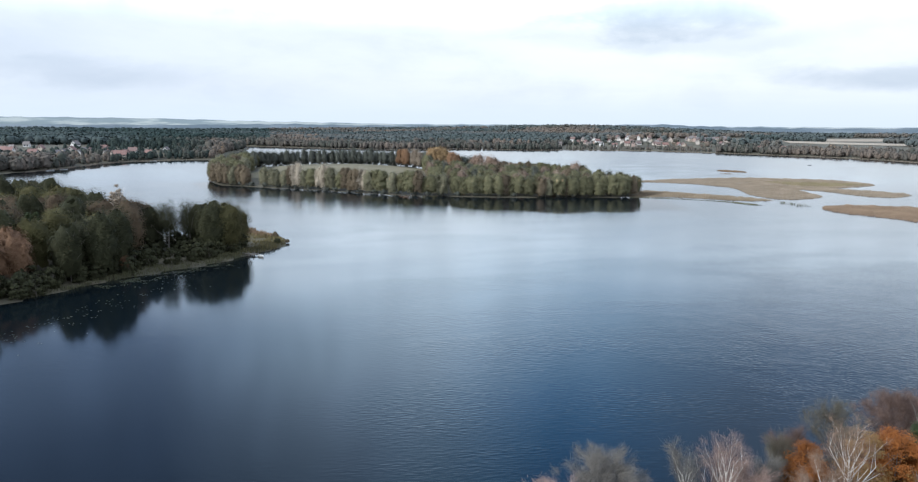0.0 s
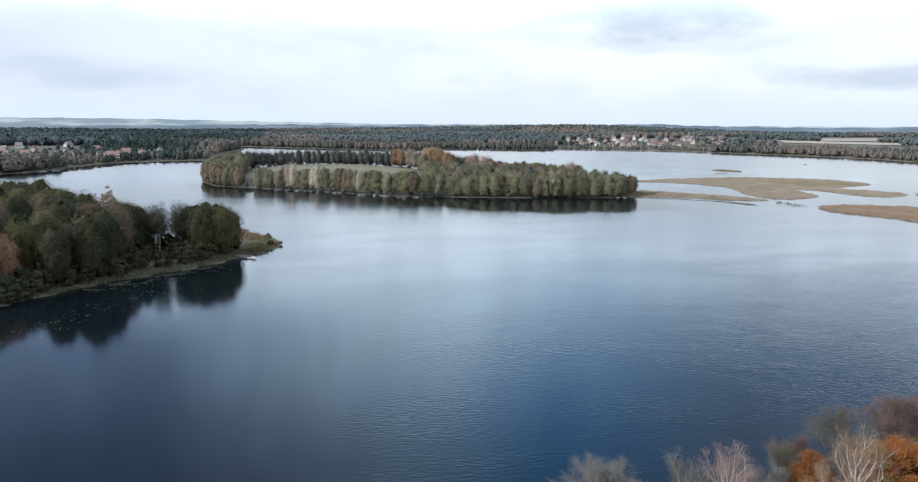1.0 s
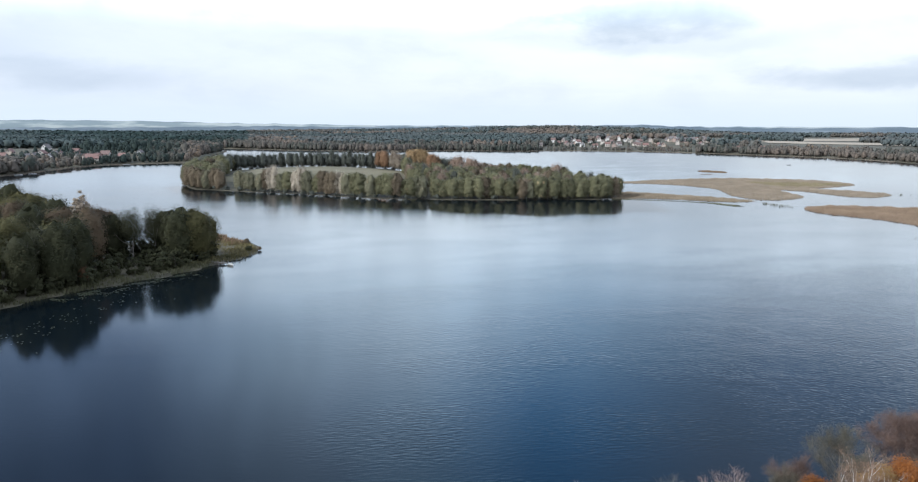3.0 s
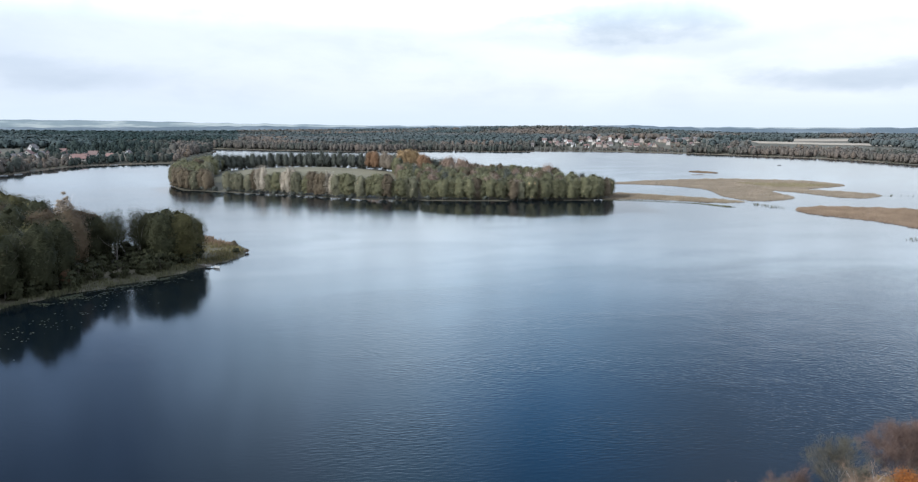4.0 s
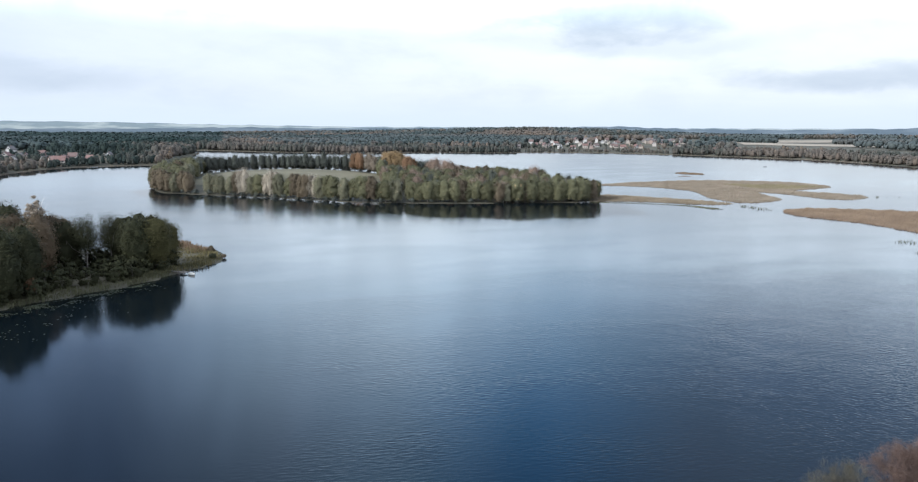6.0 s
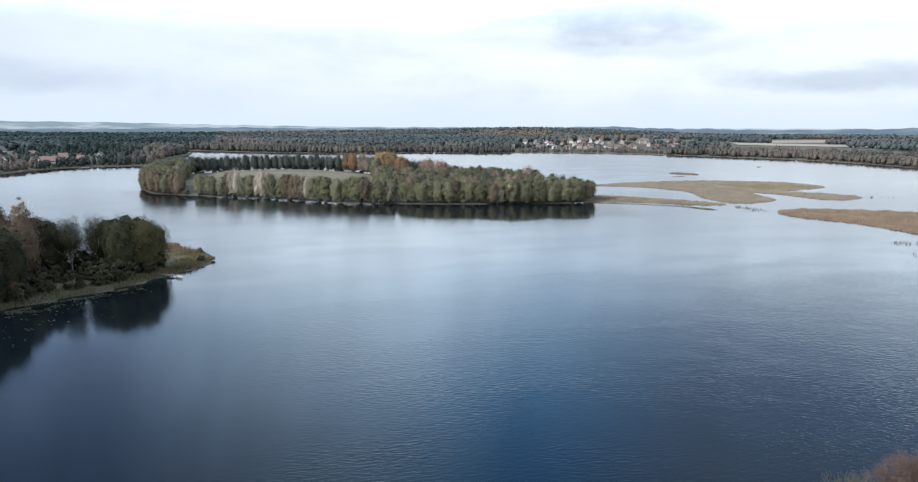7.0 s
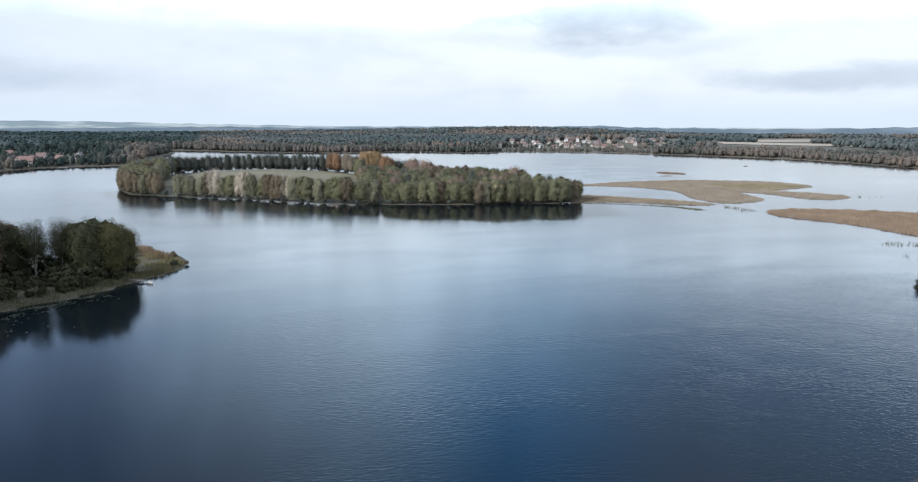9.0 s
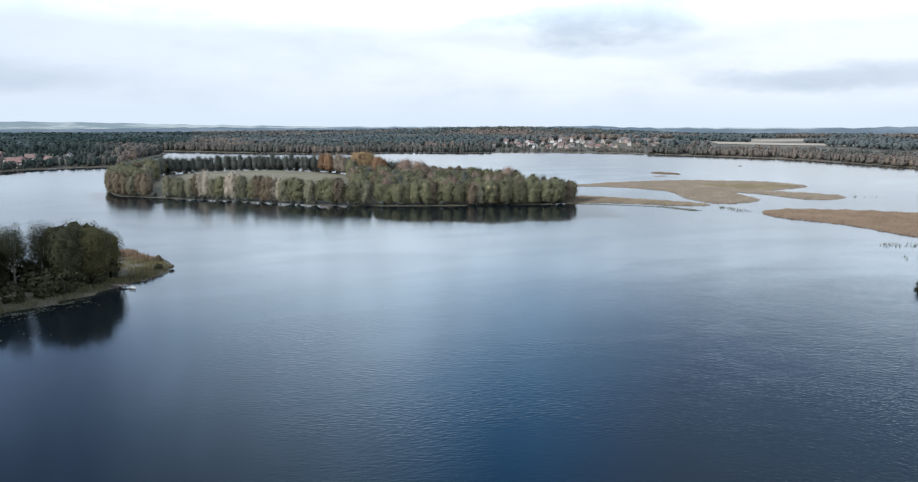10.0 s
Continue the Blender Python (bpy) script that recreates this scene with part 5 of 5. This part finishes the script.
def build_hamlets():
    rnd = random.Random(51)
    # bearing offsets (sideways per metre ahead) of the lakeside houses, and how far off they stand
    west = [(-0.660, 705), (-0.645, 735), (-0.612, 720), (-0.600, 760), (-0.578, 715), (-0.566, 722), (-0.556, 735), (-0.546, 718), (-0.530, 745), (-0.505, 728),
            (-0.494, 705), (-0.487, 712), (-0.468, 740), (-0.445, 742), (-0.420, 775), (-0.62, 800), (-0.55, 790), (-0.51, 780)]
    north = [(0.141, 1290), (0.148, 1240), (0.155, 1310), (0.171, 1220), (0.182, 1250), (0.191, 1180), (0.196, 1280), (0.207, 1160), (0.218, 1230), (0.226, 1150),
             (0.237, 1190), (0.243, 1260), (0.250, 1220), (0.256, 1145), (0.269, 1240), (0.284, 1160), (0.294, 1270), (0.311, 1190), (0.318, 1140), (0.325, 1130),
             (0.335, 1220), (0.345, 1160), (0.358, 1190), (0.367, 1230), (0.299, 1140), (0.260, 1175), (0.290, 1215), (0.330, 1260), (0.205, 1320), (0.230, 1300),
             (0.275, 1310), (0.315, 1300), (0.245, 1340), (0.165, 1270), (0.35, 1240), (0.305, 1225)]
    east = [(0.47, 1010), (0.435, 1030)]
    north += [(rnd.uniform(0.14, 0.39), rnd.uniform(1120, 1300)) for _ in range(34)]
    west += [(rnd.uniform(-0.66, -0.45), rnd.uniform(700, 790)) for _ in range(5)]
    for k, (s, far) in enumerate(west + north + east):
        w, d = rnd.uniform(6.0, 9), rnd.uniform(5.5, 7.5)
        storey = rnd.choice([2.8, 2.8, 4.9])
        lab = rnd.choice(["gabled house with a red clay roof", "plastered village house with a steep roof", "lakeside house with pale walls and a tiled roof"])
        house(lab, w, d, storey, rnd.uniform(2.6, 3.6), s * far - 2, far + 5, rnd.choice([0, 90]) + rnd.uniform(-25, 25))
    house("small pale boathouse at the water's edge", 8, 5, 2.4, 1.2, -290, 737, 20)
    house("long low white hall with a shallow roof", 34, 14, 5.2, 2.2, 0.352 * 1210, 1215, 4)
    house("large white house with a red roof", 12, 9, 5.2, 3.8, -0.489 * 692, 697, 12)


build_hamlets()


# ---------------------------------------------------------------- jetty and boats
def build_jetty():
    ob = tagged(new("jetty"), "narrow weathered wooden jetty running out from the reeds", "jetty")
    length, half, top = 5.8, 0.55, 0.5
    pv, pf = box_faces(-0.115, 0.115, -half, half, 0, 0.05)
    plank = mesh_of("plank", pv, pf, M_PLANK)
    rnd = random.Random(61)
    for i in range(int(length / 0.25)):
        p = part("plank", plank, ob)
        p.matrix_basis = Matrix.Translation((i * 0.25 + 0.125, rnd.uniform(-0.04, 0.04), top + rnd.uniform(-0.006, 0.006)))
    hv, hf = box_faces(-0.115, 0.115, -1.0, 1.0, 0, 0.05)
    head = mesh_of("plank", hv, hf, M_PLANK)
    for i in range(7):
        p = part("plank", head, ob)
        p.matrix_basis = Matrix.Translation((length + i * 0.25 + 0.125, rnd.uniform(-0.05, 0.05), top))
    for y in (-0.55, 0.55):
        bv, bf = box_faces(0, length + 1.7, y - 0.06, y + 0.06, top - 0.16, top - 0.002)
        part("beam", mesh_of("beam", bv, bf, M_PLANK), ob)
    v, f = tube([(0, 0, -1.6), (0, 0, 0.4), (0, 0, 1.05)], [0.09, 0.085, 0.08], 7)
    f = f + [tuple(range(14, 21))]
    post = mesh_of("post", v, f, M_PLANK)
    for x in (0.3, 2.1, 3.9, 5.5):
        for y in (-0.72, 0.72):
            part("post", post, ob).matrix_basis = Matrix.Translation((x, y + math.copysign(0.12, y), 0))
    for x, y in ((6.0, -1.1), (6.0, 1.1), (7.4, -1.1), (7.4, 1.1)):
        part("post", post, ob).matrix_basis = Matrix.Translation((x, y, 0))
    ob.matrix_basis = Matrix.Translation((-67.6, 204.2, 0)) @ Matrix.Rotation(radians(-22), 4, "Z")


def boat(label, x, y, turn, length=3.9, wide=1.5):
    """A small open boat: hull of lofted ribs, gunwale, benches."""
    ob = tagged(new("rowing_boat"), label, "boat", "boats at the jetty")
    ribs, n = [], 9
    for i in range(n):
        t = i / (n - 1)
        w = wide / 2 * (0.62 + 0.38 * math.sin(math.pi * min(1, t * 1.25))) * (1 - max(0, t - 0.55) ** 1.6 * 3.4)
        k = 0.12 + 0.18 * max(0, t - 0.6)
        sh = 0.46 + 0.14 * t * t
        ribs.append([(-length / 2 + length * t, s * w * q, zz) for s, q, zz in ((-1, 1, sh), (-1, 0.86, 0.16), (-1, 0.35, -k), (1, 0.35, -k), (1, 0.86, 0.16), (1, 1, sh))])
    v = [p for r in ribs for p in r]
    f = [(i * 6 + j, i * 6 + j + 1, i * 6 + j + 7, i * 6 + j + 6) for i in range(n - 1) for j in range(5)] + [(0, 5, 4, 3, 2, 1), tuple(range(48, 54))]
    hull = part("hull", mesh_of("hull", v, f, M_BOAT, True), ob)
    hull.modifiers.new("thickness", "SOLIDIFY").thickness = 0.05
    for s in (0, 5):
        gv, gf = tube([ribs[i][s] for i in range(n)], [0.045] * n, 5)
        part("gunwale", mesh_of("gunwale", gv, gf, M_PLANK), ob)
    for t in (0.25, 0.5, 0.72):
        i = int(t * (n - 1))
        w = abs(ribs[i][0][1]) * 0.96
        x0 = ribs[i][0][0]
        bv, bf = box_faces(x0 - 0.14, x0 + 0.14, -w, w, 0.30, 0.34)
        part("bench", mesh_of("bench", bv, bf, M_BOATSEAT), ob)
    ob.matrix_basis = Matrix.Translation((x, y, 0.05)) @ Matrix.Rotation(radians(turn), 4, "Z")
    return ob


build_jetty()
boat("small white open boat moored at the jetty", -59.0, 200.4, -35, 2.3, 0.95)
boat("small boat drifting far out on the lake", 352.0, 700.0, 10, 4.5, 1.6)
boat("white boat moored at the western bank", -322.5, 549.0, 75, 7.0, 2.4)
boat("white boat moored beside the reeds", -320.0, 563.0, 60, 6.0, 2.2)
boat("dark-trimmed boat at the far landing", -305.0, 694.0, 20, 6.5, 2.2)


# ---------------------------------------------------------------- lily pads, stray stalks, small bushes
def lily_patch(label, line, count, spread, first, seed):
    """Floating pads beside a bank, thinning out over the water."""
    rng = np.random.default_rng(seed)
    line = [Vector(p) for p in line]
    vs, fs = [], []
    k = 0
    for _ in range(count):
        i = rng.integers(0, len(line) - 1)
        p = line[i].lerp(line[i + 1], rng.random())
        d = (line[i + 1] - line[i]).normalized()
        q = p + Vector((-d.y, d.x)) * (abs(rng.normal(0, spread)) + first)
        if noise.noise(Vector((q.x * 0.3, q.y * 0.3, seed))) < -0.02:
            continue
        r = rng.uniform(0.08, 0.22)
        a0 = rng.uniform(0, 6.28)
        vs += [(q.x, q.y, 0.02)] + [(q.x + r * math.cos(a0 + t), q.y + r * math.sin(a0 + t), 0.012 + 0.03 * rng.random()) for t in np.linspace(0.25, 6.0, 8)]
        fs += [(k, k + j, k + j + 1) for j in range(1, 8)]
        k += 9
    tagged(new("lily_pads", mesh_of("lily_pads", vs, fs, M_LILY)), label, "lily pads", kind="stuff")


lily_patch("floating lily pads beside the reed fringe", ((-66.5, 191), (-71, 186), (-76, 179.5), (-80, 174), (-84, 169.5), (-88, 163)), 1500, 2.6, 0.3, 71)
lily_patch("scattered lily pads over the dark bay", ((-74, 172), (-76, 152), (-80, 132), (-84, 116)), 280, 5.0, -3.0, 72)
reed_bed("reed_tuft", "sparse dark reed stalks standing in open water", [(163, 239), (167, 247), (180, 247), (190, 246), (186, 240), (173, 238)], M_FRINGE, 1.1, 0.8, 0.15, 81)
reed_bed("reed_tuft", "a few dark stalks in open water", [(154, 219), (155, 225), (160, 225), (160, 219)], M_FRINGE, 0.4, 1.0, 0.15, 82)
reed_bed("reed_tuft", "thin line of stalks between the reed beds", [(164, 358), (171, 344), (167, 331), (161, 334), (160, 346)], M_FRINGE, 0.7, 1.0, 0.2, 83)
reed_bed("reed_tuft", "stray stalks beyond the reed bed's tip", [(254, 392), (254, 398), (276, 396), (276, 391)], M_FRINGE, 0.12, 1.5, 0.3, 84)
reed_bed("reed_mat", "low floating line of broken reeds", [(88, 374.5), (104, 373), (119, 367.5), (136, 358.5), (146, 347), (147, 340), (142, 338), (134, 353), (118, 364)], M_FRINGE, 5.0, 0.22, 0.4, 85, jitter=0.3)
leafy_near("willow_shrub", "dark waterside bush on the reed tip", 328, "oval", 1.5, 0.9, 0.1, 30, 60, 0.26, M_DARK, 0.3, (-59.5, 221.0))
leafy_near("willow_shrub", "tiny dark bush at the end of the point", 329, "oval", 1.1, 0.5, 0.1, 20, 50, 0.22, M_BROWN, 0.22, (-57.0, 223.5))
leafy_near("willow_shrub", "low brown bush behind the reed tip", 330, "oval", 1.8, 1.0, 0.1, 30, 60, 0.26, M_BROWN, 0.3, (-63.0, 231.5))
